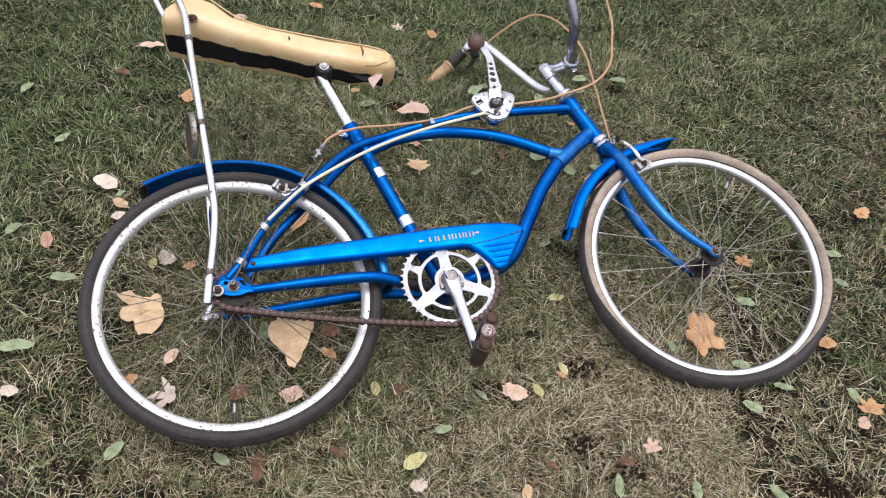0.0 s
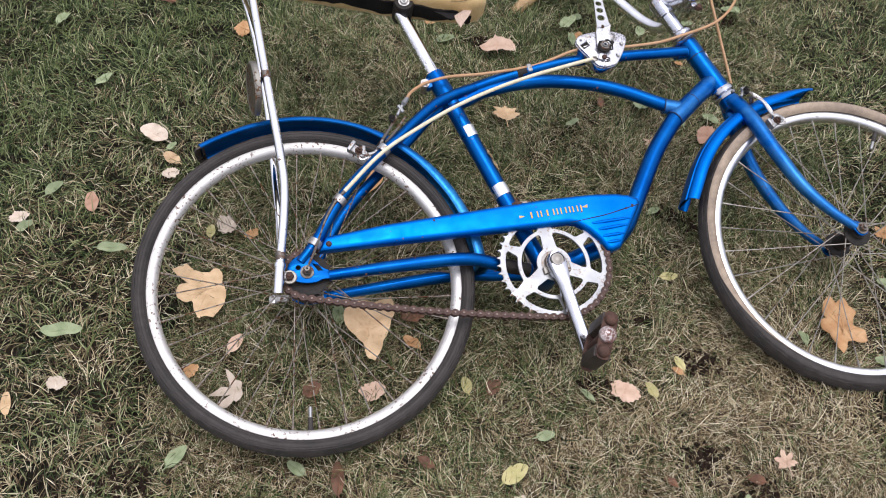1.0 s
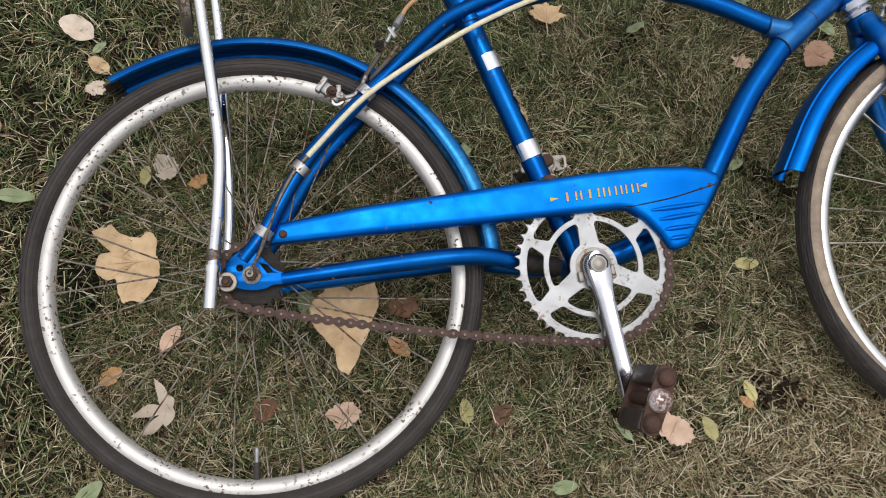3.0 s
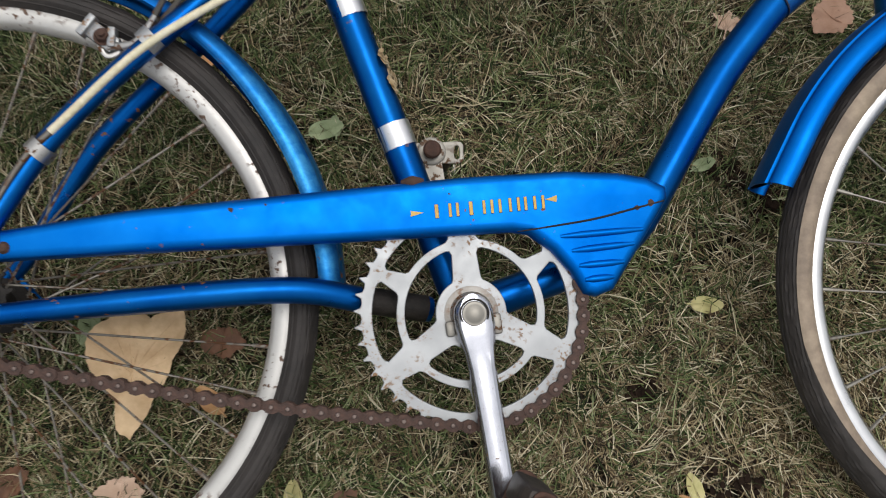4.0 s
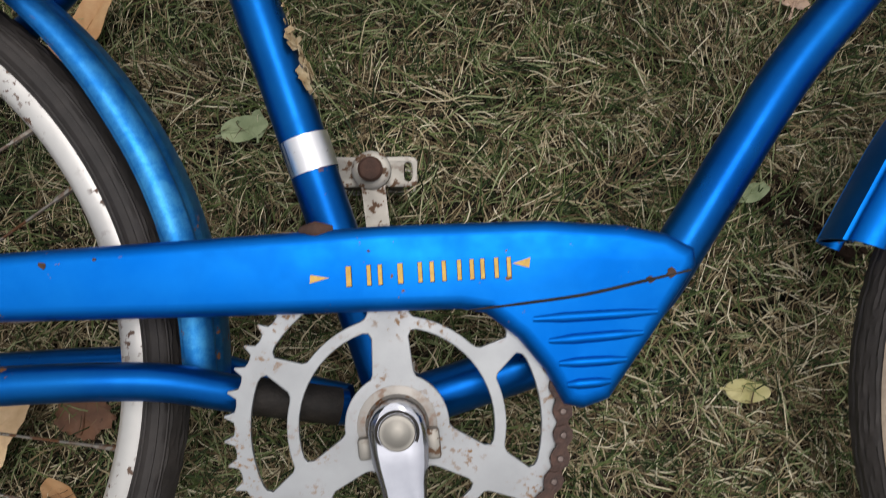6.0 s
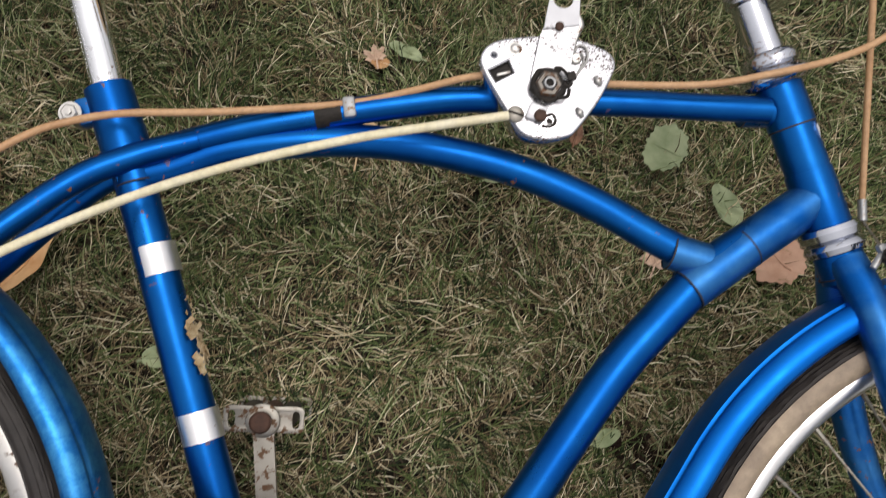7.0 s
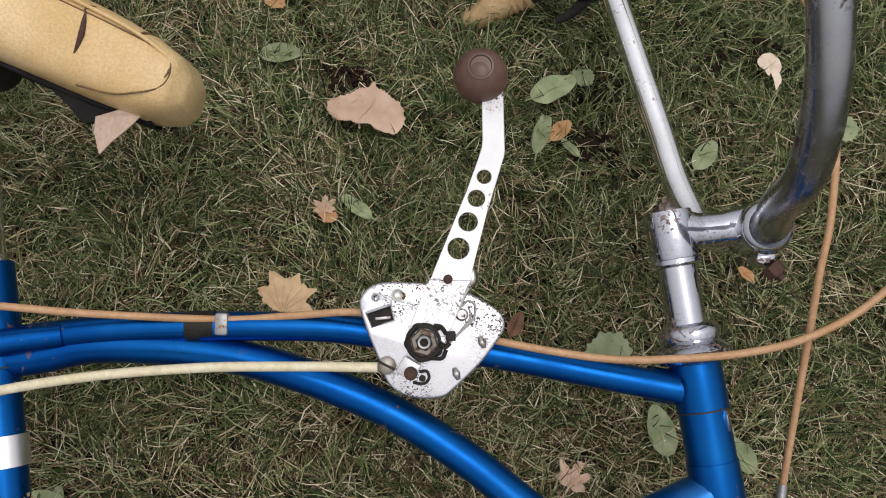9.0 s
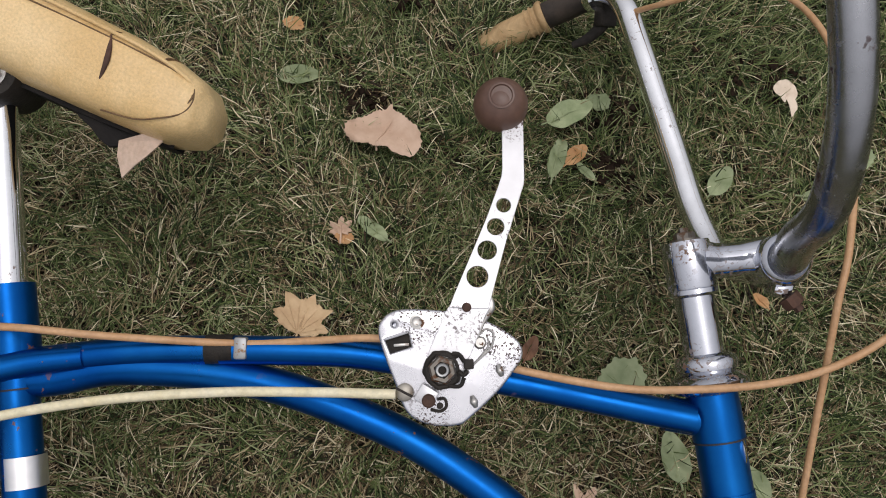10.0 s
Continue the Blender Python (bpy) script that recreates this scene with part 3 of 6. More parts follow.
for s in (1, -1):
    bm = bmesh.new()
    add_tube(bm, [(-0.394, 0.016, 0.054 * s), (-0.367, 0.053, 0.052 * s), (-0.316, 0.139, 0.044 * s), (-0.229, 0.232, 0.034 * s), (-0.165, 0.298, 0.020 * s), (-0.125, 0.324, 0.013 * s), (-0.085, 0.341, 0.009 * s)], [0.0075, 0.0085, 0.0088, 0.0088, 0.0090, 0.0092, 0.0085], 14)
    part("seat_stay", bm, BLUE, frame_set)
    bm = bmesh.new()
    add_tube(bm, [(-0.352, -0.006, 0.052 * s), (-0.267, 0.004, 0.048 * s), (-0.204, 0.011, 0.044 * s), (-0.156, 0.015, 0.041 * s), (-0.123, 0.015, 0.036 * s), (-0.085, 0.009, 0.026 * s), (-0.030, 0.002, 0.010 * s)], [0.0080, 0.0098, 0.0105, 0.0105, 0.0105, 0.0105, 0.0105], 14)
    part("chain_stay", bm, BLUE, frame_set)
    ends = plate_mesh("dropout", [rounded([(-0.413, 0.008), (-0.404, 0.021), (-0.387, 0.029), (-0.375, 0.020), (-0.361, 0.006), (-0.347, -0.001), (-0.347, -0.011), (-0.361, -0.0125), (-0.372, -0.017), (-0.392, -0.017), (-0.409, -0.009)], 3),
                                  circle(-0.384, -0.001, 0.0048, 12), circle(-0.397, 0.007, 0.0035, 12), [(-0.376, 0.012), (-0.3695, 0.0135), (-0.3615, 0.0015), (-0.3675, 0.0010)]], 0.0045, 0.0008, 0.0545 * s)
    part("dropout", ends, BLUE, frame_set)
bm = bmesh.new()
add_tube(bm, [(-0.088, 0.0095, 0.0268), (-0.060, 0.0060, 0.0190), (-0.034, 0.0025, 0.0112)], [0.0107, 0.0110, 0.0110], 16)
part("grease", bm, DARK_STEEL, frame_set, "black grease on the stay")
bm = bmesh.new()
HEAD = Vector((0.415, -0.910, 0)).normalized()
add_tube(bm, flat([(0.3255, 0.437), (0.3745, 0.3295)], 0), 0.0165, 20)
part("head_tube", bm, BLUE, frame_set)
RUST_STAIN = plated("rust_stained_alloy", (0.36, 0.34, 0.31), 0.45, 0.60, (0.22, 0.10, 0.04), 0.50, 260, 0.6, edge=0.16)
JOINT = rough_stuff("dark_joint_line", (0.004, 0.010, 0.030), (0.02, 0.02, 0.03), 60, 0.6)
for a, b, r in (((0.300, 0.4125), (0.324, 0.4150), 0.0118), ((0.312, 0.313), (0.357, 0.3515), 0.0163), ((0.256, 0.3035), (0.296, 0.296), 0.0136), ((0.272, 0.277), (0.317, 0.3175), 0.0164),
                ((0.3265, 0.4345), (0.340, 0.4055), 0.0176), ((0.354, 0.374), (0.374, 0.331), 0.0176), ((-0.1535, 0.372), (-0.1335, 0.325), 0.0168), ((-0.139, 0.344), (-0.124, 0.307), 0.0153)):
    bm = bmesh.new()
    add_tube(bm, [(*a, 0), (*b, 0)], [r * 0.985, r, r, r * 0.985], 20, 6)
    lug = part("lug", bm, FADED_BLUE if r in (0.0163, 0.0136, 0.0164) else BLUE, frame_set)
    line = Vector((*b, 0)) - Vector((*a, 0))
    for q in ((a,) if r < 0.0140 or r in (0.0163, 0.0164) else (b,) if r > 0.0150 else (a, b)):
        bm = bmesh.new()
        add_turned(bm, [(r * 0.97, -0.0006), (r * 1.006, -0.0006), (r * 1.006, 0.0006), (r * 0.97, 0.0006)], (*q, 0), line, 24)
        part("joint_line", bm, JOINT, lug)
bm = bmesh.new()
add_tube(bm, [(0.345, 0.424, 0.004), (0.353, 0.404, 0.008), (0.362, 0.384, 0.004)], [0.0005, 0.0030, 0.0005], 8, 8, 2.2)
badge = part("head_badge", bm, CHROME, frame_set, "flaking metal badge on the head tube")
bm = bmesh.new()
add_tube(bm, [(0.3505, 0.409, 0.0095), (0.3530, 0.404, 0.0105), (0.3545, 0.399, 0.0095)], [0.0006, 0.0016, 0.0006], 8, 6)
part("enamel", bm, RED_ENAMEL, badge, "flake of red enamel")
bm = bmesh.new()
add_turned(bm, [(0, -0.036), (0.019, -0.036), (0.021, -0.033), (0.021, 0.033), (0.019, 0.036), (0, 0.036)], (0, 0, 0), sides=28)
part("bottom_bracket", bm, BLUE, frame_set)
SEAT_DIR = Vector((-0.145, 0.362, 0)).normalized()
for dist in (0.1535, 0.2710):
    bm = bmesh.new()
    c = Vector((-0.003, 0.004, 0)) + SEAT_DIR * dist
    add_turned(bm, [(0.0143, -0.0105), (0.0146, -0.0105), (0.0146, 0.0105), (0.0143, 0.0105)], c, SEAT_DIR, 28)
    part("band", bm, WHITE_BAND, frame_set, "silver-white band round the blue seat tube")
# torn transfer flaking off the front of the seat tube
g = random.Random(4)
bm = bmesh.new()
for k in range(34):
    f = k / 33
    turn = radians(g.uniform(-8, 40))
    out = Vector((math.cos(turn) * 0.928, math.cos(turn) * 0.372, math.sin(turn)))
    c = Vector((-0.003, 0.004, 0)) + SEAT_DIR * (0.188 + 0.052 * f + g.uniform(-0.003, 0.003)) + out * g.uniform(0.0140, 0.0158)
    wide = 0.0062 * math.sin(math.pi * min(1.0, 0.12 + f)) + 0.0020
    m = Vector((0, 0, 1)).rotation_difference(out).to_matrix()
    add_box(bm, c, (g.uniform(0.5, 1.2) * wide, g.uniform(0.6, 1.4) * wide, 0.0004), m @ Euler((g.uniform(-0.5, 0.5), g.uniform(-0.4, 0.4), g.uniform(0, 3))).to_matrix())
part("peeling_transfer", bm, FLAKE, frame_set, "flaking gold remains of a transfer")

# seat post and clamp
bm = bmesh.new()
add_tube(bm, flat([(-0.1495, 0.362), (-0.203, 0.498)], 0), 0.0118, 18)
post = part("seat_post", bm, CHROME, bike, "chrome seat post")
bm = bmesh.new()
add_turned(bm, [(0, -0.024), (0.016, -0.024), (0.018, -0.020), (0.018, 0.020), (0.016, 0.024), (0, 0.024)], (-0.198, 0.507, 0.0), sides=24)
part("seat_clamp", bm, DARK_STEEL, post, "black steel seat clamp")
part("clamp_bolt", bolt(bmesh.new(), (-0.198, 0.507, 0.024), (0, 0, 1), 0.0075, 0.005, 0.010), STEEL, post)
bm = bmesh.new()
add_tube(bm, [(-0.172, 0.3485, -0.016), (-0.172, 0.3485, 0.012)], 0.0062, 14)
bolt(bm, (-0.172, 0.3485, 0.012), (0, 0, 1), 0.0058, 0.004, 0.0078)
binder = part("seat_binder", bm, STEEL, bike, "seat tube binder bolt")
bm = bmesh.new()
add_box(bm, (-0.163, 0.3530, 0), (0.018, 0.020, 0.016), Euler((0, 0, 0.38)).to_matrix(), 0.004)
part("binder_lug", bm, FADED_BLUE, binder, "scuffed blue clamp lug")


# saddle
def make_saddle():
    """A long banana saddle: a padded cover over a black pan, swept along its length."""
    rows = [(-0.520, 0.606, 0.598, 0.045), (-0.512, 0.630, 0.586, 0.062), (-0.485, 0.656, 0.580, 0.068), (-0.452, 0.664, 0.573, 0.068), (-0.418, 0.652, 0.564, 0.063), (-0.380, 0.618, 0.553, 0.057),
            (-0.320, 0.596, 0.538, 0.052), (-0.250, 0.583, 0.520, 0.047), (-0.180, 0.571, 0.505, 0.043), (-0.110, 0.558, 0.496, 0.041), (-0.078, 0.550, 0.494, 0.040), (-0.058, 0.541, 0.499, 0.033), (-0.049, 0.530, 0.507, 0.020)]
    line = spline([(u, 0, 0) for u, *_ in rows], 4)
    def at(k, i):
        f = i / 4
        j = min(int(f), len(rows) - 2)
        s = f - j
        s = s * s * (3 - 2 * s) * 0.4 + s * 0.6
        return rows[j][k] + (rows[j + 1][k] - rows[j][k]) * s
    bm, rings, n = bmesh.new(), [], 32
    for i in range(len(line)):
        u, top, low, hw = at(0, i), at(1, i), at(2, i), at(3, i)
        mid, h = (top + low) / 2, (top - low) / 2
        ring = []
        for j in range(n):
            a = math.tau * j / n
            c, s = math.cos(a), math.sin(a)
            w = hw * math.copysign(abs(c) ** 0.55, c)
            v = mid + h * math.copysign(abs(s) ** 0.62, s) * (1 if s > 0 else 0.96)
            sag = 0.0016 * noise.noise((u * 22, w * 30, v * 22))
            ring.append(bm.verts.new((u, v + sag, w + sag)))
        rings.append(ring)
    for a, b in zip(rings, rings[1:]):
        for j in range(n):
            bm.faces.new((a[j], a[(j + 1) % n], b[(j + 1) % n], b[j]))
    bm.faces.new(rings[0])
    bm.faces.new(rings[-1])
    saddle = part("saddle", bm, VINYL, bike, "worn tan vinyl banana saddle with split seams", 60)
    # black underside showing between the folded edges of the cover
    bm, left, right = bmesh.new(), [], []
    for i in range(2, len(line) - 7):
        u, low, hw = at(0, i), at(2, i), at(3, i)
        ragged = 0.009 * noise.noise((u * 32, 3, 0)) + 0.004 * noise.noise((u * 140, 8, 0))
        wide = 0.36 if u < -0.15 else 0.36 - (u + 0.15) * 3.5
        left.append((u, low - 0.0012, hw * wide + ragged))
        right.append((u, low - 0.0012, -hw * 0.42 + 1.4 * ragged))
    va = [[bm.verts.new(q) for q in row] for row in (left, right)]
    vb = [[bm.verts.new((q[0], q[1] + 0.006, q[2])) for q in row] for row in (left, right)]
    for i in range(len(left) - 1):
        bm.faces.new((va[0][i], va[0][i + 1], va[1][i + 1], va[1][i]))
        bm.faces.new((vb[0][i + 1], vb[0][i], vb[1][i], vb[1][i + 1]))
        bm.faces.new((va[0][i + 1], va[0][i], vb[0][i], vb[0][i + 1]))
        bm.faces.new((va[1][i], va[1][i + 1], vb[1][i + 1], vb[1][i]))
    part("seat_pan", bm, SEAT_PAN, saddle, "bare black underside of the saddle")
    # piping along the top edge, seam round the nose, splits and the torn flap
    for w in (1, -1):
        bm = bmesh.new()
        pts = []
        for i in range(6, len(line) - 3, 3):
            u, top, hw = at(0, i), at(1, i), at(3, i)
            pts.append((u, top - 0.0075, w * (hw - 0.0022)))
        add_tube(bm, pts, 0.0013, 8, 3)
        part("piping", bm, VINYL, saddle)
    for u, ln in ((-0.1185, 0.034), (-0.268, 0.018)):
        bm = bmesh.new()
        j = min(range(len(line)), key=lambda i: abs(at(0, i) - u))
        mid, hw = (at(1, j) + at(2, j)) / 2 + 0.004, at(3, j)
        add_tube(bm, [(u - 0.002, mid + ln / 2, hw - 0.0020), (u + 0.001, mid, hw + 0.0002), (u - 0.001, mid - ln / 2, hw - 0.0020)], [0.0003, 0.0018, 0.0022, 0.0014, 0.0003], 8, 6, 0.7)
        part("split", bm, RUST, saddle, "dark split in the vinyl")
    bm = bmesh.new()
    def skin(u, v):
        """A point on the right face of the cover."""
        i = min(range(len(line) - 1), key=lambda q: abs(at(0, q) - u))
        mid, h, hw = (at(1, i) + at(2, i)) / 2, (at(1, i) - at(2, i)) / 2, at(3, i)
        s = min(0.98, abs(v - mid) / h) ** (1 / 0.62)
        return (u, v, hw * math.sqrt(1 - s * s) ** 0.55 + 0.0004)
    add_tube(bm, [skin(*q) for q in ((-0.215, 0.5640), (-0.180, 0.5580), (-0.126, 0.5495), (-0.080, 0.5410), (-0.064, 0.5355), (-0.0590, 0.529), (-0.0590, 0.520), (-0.064, 0.5125), (-0.076, 0.5055), (-0.092, 0.5015), (-0.115, 0.5015))], 0.0006, 8, 6)
    part("seam", bm, SEAM, saddle, "dark stitched seam round the nose")
    for u, v in ((-0.172, 0.5570), (-0.122, 0.5490), (-0.084, 0.5420), (-0.0600, 0.5330)):
        bm = bmesh.new()
        ends = [(u, v), (u + 0.0020, v + 0.0045), (u + 0.0070, v + 0.0070)] if u < -0.07 else [(u, v), (u + 0.0008, v - 0.006), (u - 0.0004, v - 0.012)]
        add_tube(bm, [skin(*q) for q in ends], [0.0003, 0.0010, 0.0003], 8, 5)
        part("crease", bm, SEAM, saddle, "dark crack across the seam")
    me = plate_mesh("torn_flap", [[(-0.1073, 0.4875), (-0.0900, 0.4960), (-0.0760, 0.4950), (-0.0790, 0.4890), (-0.0834, 0.4818), (-0.0900, 0.4740), (-0.0978, 0.4634), (-0.1010, 0.4690), (-0.1056, 0.4775)]], 0.0014, 0.0, 0.010)
    for v in me.vertices:
        v.co.z += 0.006 * math.sin((v.co.x + 0.107) * 70) - 0.25 * max(0.0, 0.482 - v.co.y)
    part("torn_flap", me, FOAM, saddle, "pale torn flap of vinyl")
    me = plate_mesh("torn_padding", [[(-0.150, 0.503), (-0.120, 0.498), (-0.090, 0.495), (-0.092, 0.4895), (-0.101, 0.4880), (-0.108, 0.4835), (-0.114, 0.4815), (-0.122, 0.4850), (-0.130, 0.4910), (-0.140, 0.4960)]], 0.005, 0.0012, 0.006)
    part("torn_padding", me, SEAT_PAN, saddle, "ragged black padding hanging below the nose")
    return saddle


make_saddle()

# sissy bar behind the saddle, bolted to the axle
sissy = group("sissy_bar", bike, "chrome sissy bar")
RB = [(-0.427, -0.036, 0.068), (-0.423, 0.010, 0.072), (-0.416, 0.070, 0.082), (-0.413, 0.125, 0.088), (-0.417, 0.175, 0.090), (-0.432, 0.288, 0.090), (-0.449, 0.417, 0.088), (-0.463, 0.527, 0.084), (-0.470, 0.582, 0.082), (-0.484, 0.628, 0.081), (-0.503, 0.690, 0.080)]
LB = [(-0.440, -0.010, -0.072), (-0.431, 0.033, -0.078), (-0.428, 0.080, -0.083), (-0.429, 0.150, -0.085), (-0.434, 0.220, -0.087), (-0.441, 0.335, -0.088), (-0.4585, 0.480, -0.086), (-0.4796, 0.585, -0.083), (-0.520, 0.695, -0.080)]
bm = bmesh.new()
add_tube(bm, RB + [(-0.525, 0.755, 0.076), (-0.540, 0.795, 0.050), (-0.552, 0.810, 0.0), (-0.560, 0.805, -0.050), (-0.553, 0.775, -0.077)] + LB[::-1], [0.0068] * 24, 16, 5)
part("bar", bm, CHROME, sissy)
bm = bmesh.new()
add_tube(bm, RB[:2], 0.0078, 16)
add_turned(bm, [(0.0079, -0.003), (0.0088, -0.003), (0.0088, 0.003), (0.0079, 0.003)], (-0.4235, 0.006, 0.0715), (0.08, 0.98, 0.1), 16)
part("sleeve", bm, CHROME, sissy)
part("mounting_bolt", bolt(bmesh.new(), (-0.410, -0.008, 0.0595), (0, 0, 1), 0.0068, 0.007), RUST, sissy, "rusty mounting bolt")
bm = bmesh.new()
add_turned(bm, [(0.003, 0), (0.0105, 0), (0.0110, 0.0012), (0.0100, 0.0022), (0.003, 0.0022)], (-0.410, -0.008, 0.0575), sides=24)
part("washer", bm, PEDAL_STEEL, sissy, "bright washer")
for a, b in (((-0.428, -0.006, 0.068), (-0.410, -0.008, 0.061)), ((-0.446, 0.0, -0.072), (-0.415, -0.004, -0.060))):
    bm = bmesh.new()
    add_tube(bm, [a, b], 0.006, 12, 4, 0.5)
    part("bracket", bm, STEEL, sissy)
bm = bmesh.new()
add_tube(bm, [(-0.470, 0.585, 0.080), (-0.462, 0.588, 0.066)], 0.006, 12)
bolt(bm, (-0.458, 0.588, 0.068), (0, 0, 1), 0.007, 0.007, 0.011)
part("saddle_bolt", bm, RUST, sissy, "rusty bolt holding the saddle to the bar")
for at in ((-0.4360, 0.318, 0.0895), (-0.462, 0.522, 0.084), (-0.4215, 0.020, 0.0735)):
    bm = bmesh.new()
    add_turned(bm, [(0.0067, -0.006), (0.0079, -0.006), (0.0079, 0.006), (0.0067, 0.006)], at, (-0.13, 0.99, 0), 18)
    part("collar", bm, WORN_STEEL, sissy)
bm = bmesh.new()
add_turned(bm, [(0, -0.005), (0.035, -0.005), (0.041, -0.002), (0.042, 0.003), (0.039, 0.006), (0.035, 0.005), (0, 0.004)], (-0.4560, 0.316, 0.054), (-0.975, -0.14, 0.17), 28)
reflector = part("reflector", bm, WORN_STEEL, sissy, "round rear reflector with a dark face")
bm = bmesh.new()
add_turned(bm, [(0.0405, -0.003), (0.0435, -0.003), (0.0442, 0.004), (0.0412, 0.0068), (0.0380, 0.0055)], (-0.4560, 0.316, 0.054), (-0.975, -0.14, 0.17), 36)
part("rim", bm, PEDAL_STEEL, reflector, "dull metal rim")
bm = bmesh.new()
add_tube(bm, [(-0.449, 0.316, 0.060), (-0.443, 0.320, 0.078), (-0.4360, 0.320, 0.0895)], 0.003, 8)
part("reflector_arm", bm, STEEL, sissy)


# wheels
def make_wheel(name, label, centre, spokes, tan, valve_angle, lean, grow, rim_side, nipple_at):
    hub_r, hub_w = (0.020, 0.030)
    wheel = group(name, bike, label)
    wheel.location = centre
    wheel.rotation_euler = lean
    side = [(0.2385, 0.0085), (0.2405, 0.0130), (0.2445, 0.0176), (0.2490, 0.0200), (0.2535, 0.0204), (0.2570, 0.0197), (0.2596, 0.0182), (0.2602, 0.0172), (0.2622, 0.0162), (0.2626, 0.0146), (0.2645, 0.0128), (0.2650, 0.0106), (0.2664, 0.0092), (0.2668, 0.0064), (0.2678, 0.0053), (0.2680, 0.0022), (0.2671, 0.0011)]
    side = [(0.2385 + (r - 0.2385) * grow, w) for r, w in side]
    tyre = side + [(r, -w) for r, w in side[::-1]]
    bm = bmesh.new()
    add_turned(bm, tyre, sides=300)
    # chequered tread: every second block sits a little lower
    for v in bm.verts:
        r = math.hypot(v.co.x, v.co.y)
        if r > side[6][0] and (int((math.atan2(v.co.y, v.co.x) + math.pi) / math.tau * 150) + int(abs(v.co.z) / 0.0040)) % 2:
            v.co.x, v.co.y = v.co.x * (1 - 0.0007 / r), v.co.y * (1 - 0.0007 / r)
    part("tyre", bm, RUBBER, wheel, "cracked dark rubber tyre", 25)
    if tan:
        bm = bmesh.new()
        add_turned(bm, [(r, w + 0.0005) for r, w in side[1:7]], sides=120, start=300, sweep=298)
        # the tan narrows towards both ends of the arc
        for v in bm.verts:
            a = (math.degrees(math.atan2(v.co.y, v.co.x)) - 300) % 360
            thin = min(1.0, a / 45, (298 - a) / 45)
            r = math.hypot(v.co.x, v.co.y)
            near = side[1][0] + (r - side[1][0]) * max(0.15, thin)
            v.co.x, v.co.y = v.co.x * near / r, v.co.y * near / r
            v.co.z = np.interp(near, [q[0] for q in side[1:7]], [q[1] for q in side[1:7]]) + 0.0005
        part("sidewall", bm, TAN_RUBBER, wheel, "faded tan sidewall")
    else:
        for k in (2, 4, 6):
            bm = bmesh.new()
            r, w = side[k]
            add_turned(bm, [(r - 0.0006, w - 0.0006), (r - 0.0002, w + 0.0007), (r + 0.0006, w + 0.0006), (r + 0.0009, w - 0.0006)], sides=120)
            part("moulded_line", bm, RUBBER, wheel)
    bm = bmesh.new()
    add_turned(bm, rim_side + [(r, -w) for r, w in rim_side[-2::-1]] + [(0.2370, -0.0086), (0.2320, 0.0), (0.2370, 0.0086)], sides=120, closed=True)
    part("rim", bm, CLEAN_RIM if tan else RIM_METAL, wheel, "bright chrome rim" if tan else "pitted chrome rim with rust spots", 60)
    bm = bmesh.new()
    add_turned(bm, [(0, -0.050), (0.0045, -0.050), (0.0045, -0.038), (0.012, -0.037), (0.013, -0.033), (0.023, -0.032), (0.023, -0.029), (0.0135, -0.027), (0.0125, 0.0), (0.0135, 0.027), (0.023, 0.029), (0.023, 0.032), (0.013, 0.033), (0.012, 0.037), (0.0045, 0.038), (0.0045, 0.050), (0, 0.050)], sides=28)
    part("hub", bm, DARK_STEEL, wheel, "greasy steel hub")
    kinds = []
    for s in (1, -1):
        for twist in (1, -1):
            bm = bmesh.new()
            a = radians(62) * twist
            p0 = Vector((hub_r * math.cos(a), hub_r * math.sin(a), hub_w * s))
            p1 = Vector((nipple_at, 0, 0.0015 * s))
            add_tube(bm, [p0, p1], 0.00098, 6, 1)
            add_tube(bm, [p1 + (p0 - p1).normalized() * 0.014, p1], [0.0016, 0.0020], 6, 1)
            kinds.append(mesh_of("spoke", bm, SPOKE_METAL if tan else DARK_SPOKE))
    for k in range(spokes):
        s = new("spoke", kinds[(k % 2) * 2 + (k // 2) % 2])
        s.parent = wheel
        s.rotation_euler = (0, 0, math.tau * (k + 0.25) / spokes)
    bm = bmesh.new()
    a = radians(valve_angle)
    d = Vector((math.cos(a), math.sin(a), 0))
    add_tube(bm, [d * 0.226, d * 0.206], [0.0042, 0.0034], 10, 3)
    part("valve", bm, RUBBER, wheel, "black rubber valve")
    bm = bmesh.new()
    add_tube(bm, [d * 0.206, d * 0.190], [0.0026, 0.0026, 0.0032, 0.0024], 10, 6)
    part("valve_stem", bm, ALLOY, wheel)
    return wheel


rear_wheel = make_wheel("rear_wheel", "rear bicycle wheel", REAR, 36, False, 269, (radians(0.5), 0, 0), 0.83,
                        [(0.2412, 0.0088), (0.2416, 0.0107), (0.2400, 0.0117), (0.2340, 0.0114), (0.2294, 0.0105), (0.2270, 0.0082), (0.2252, 0.0040), (0.2246, 0.0)], 0.2253)
front_wheel = make_wheel("front_wheel", "front bicycle wheel", (0.5405, 0.0362, 0.0021), 32, True, 62, (radians(1.6), radians(-1.8), 0), 0.87,
                         [(0.2402, 0.0088), (0.2406, 0.0106), (0.2392, 0.0114), (0.2350, 0.0113), (0.2308, 0.0105), (0.2286, 0.0082), (0.2264, 0.0040), (0.2256, 0.0)], 0.2262)
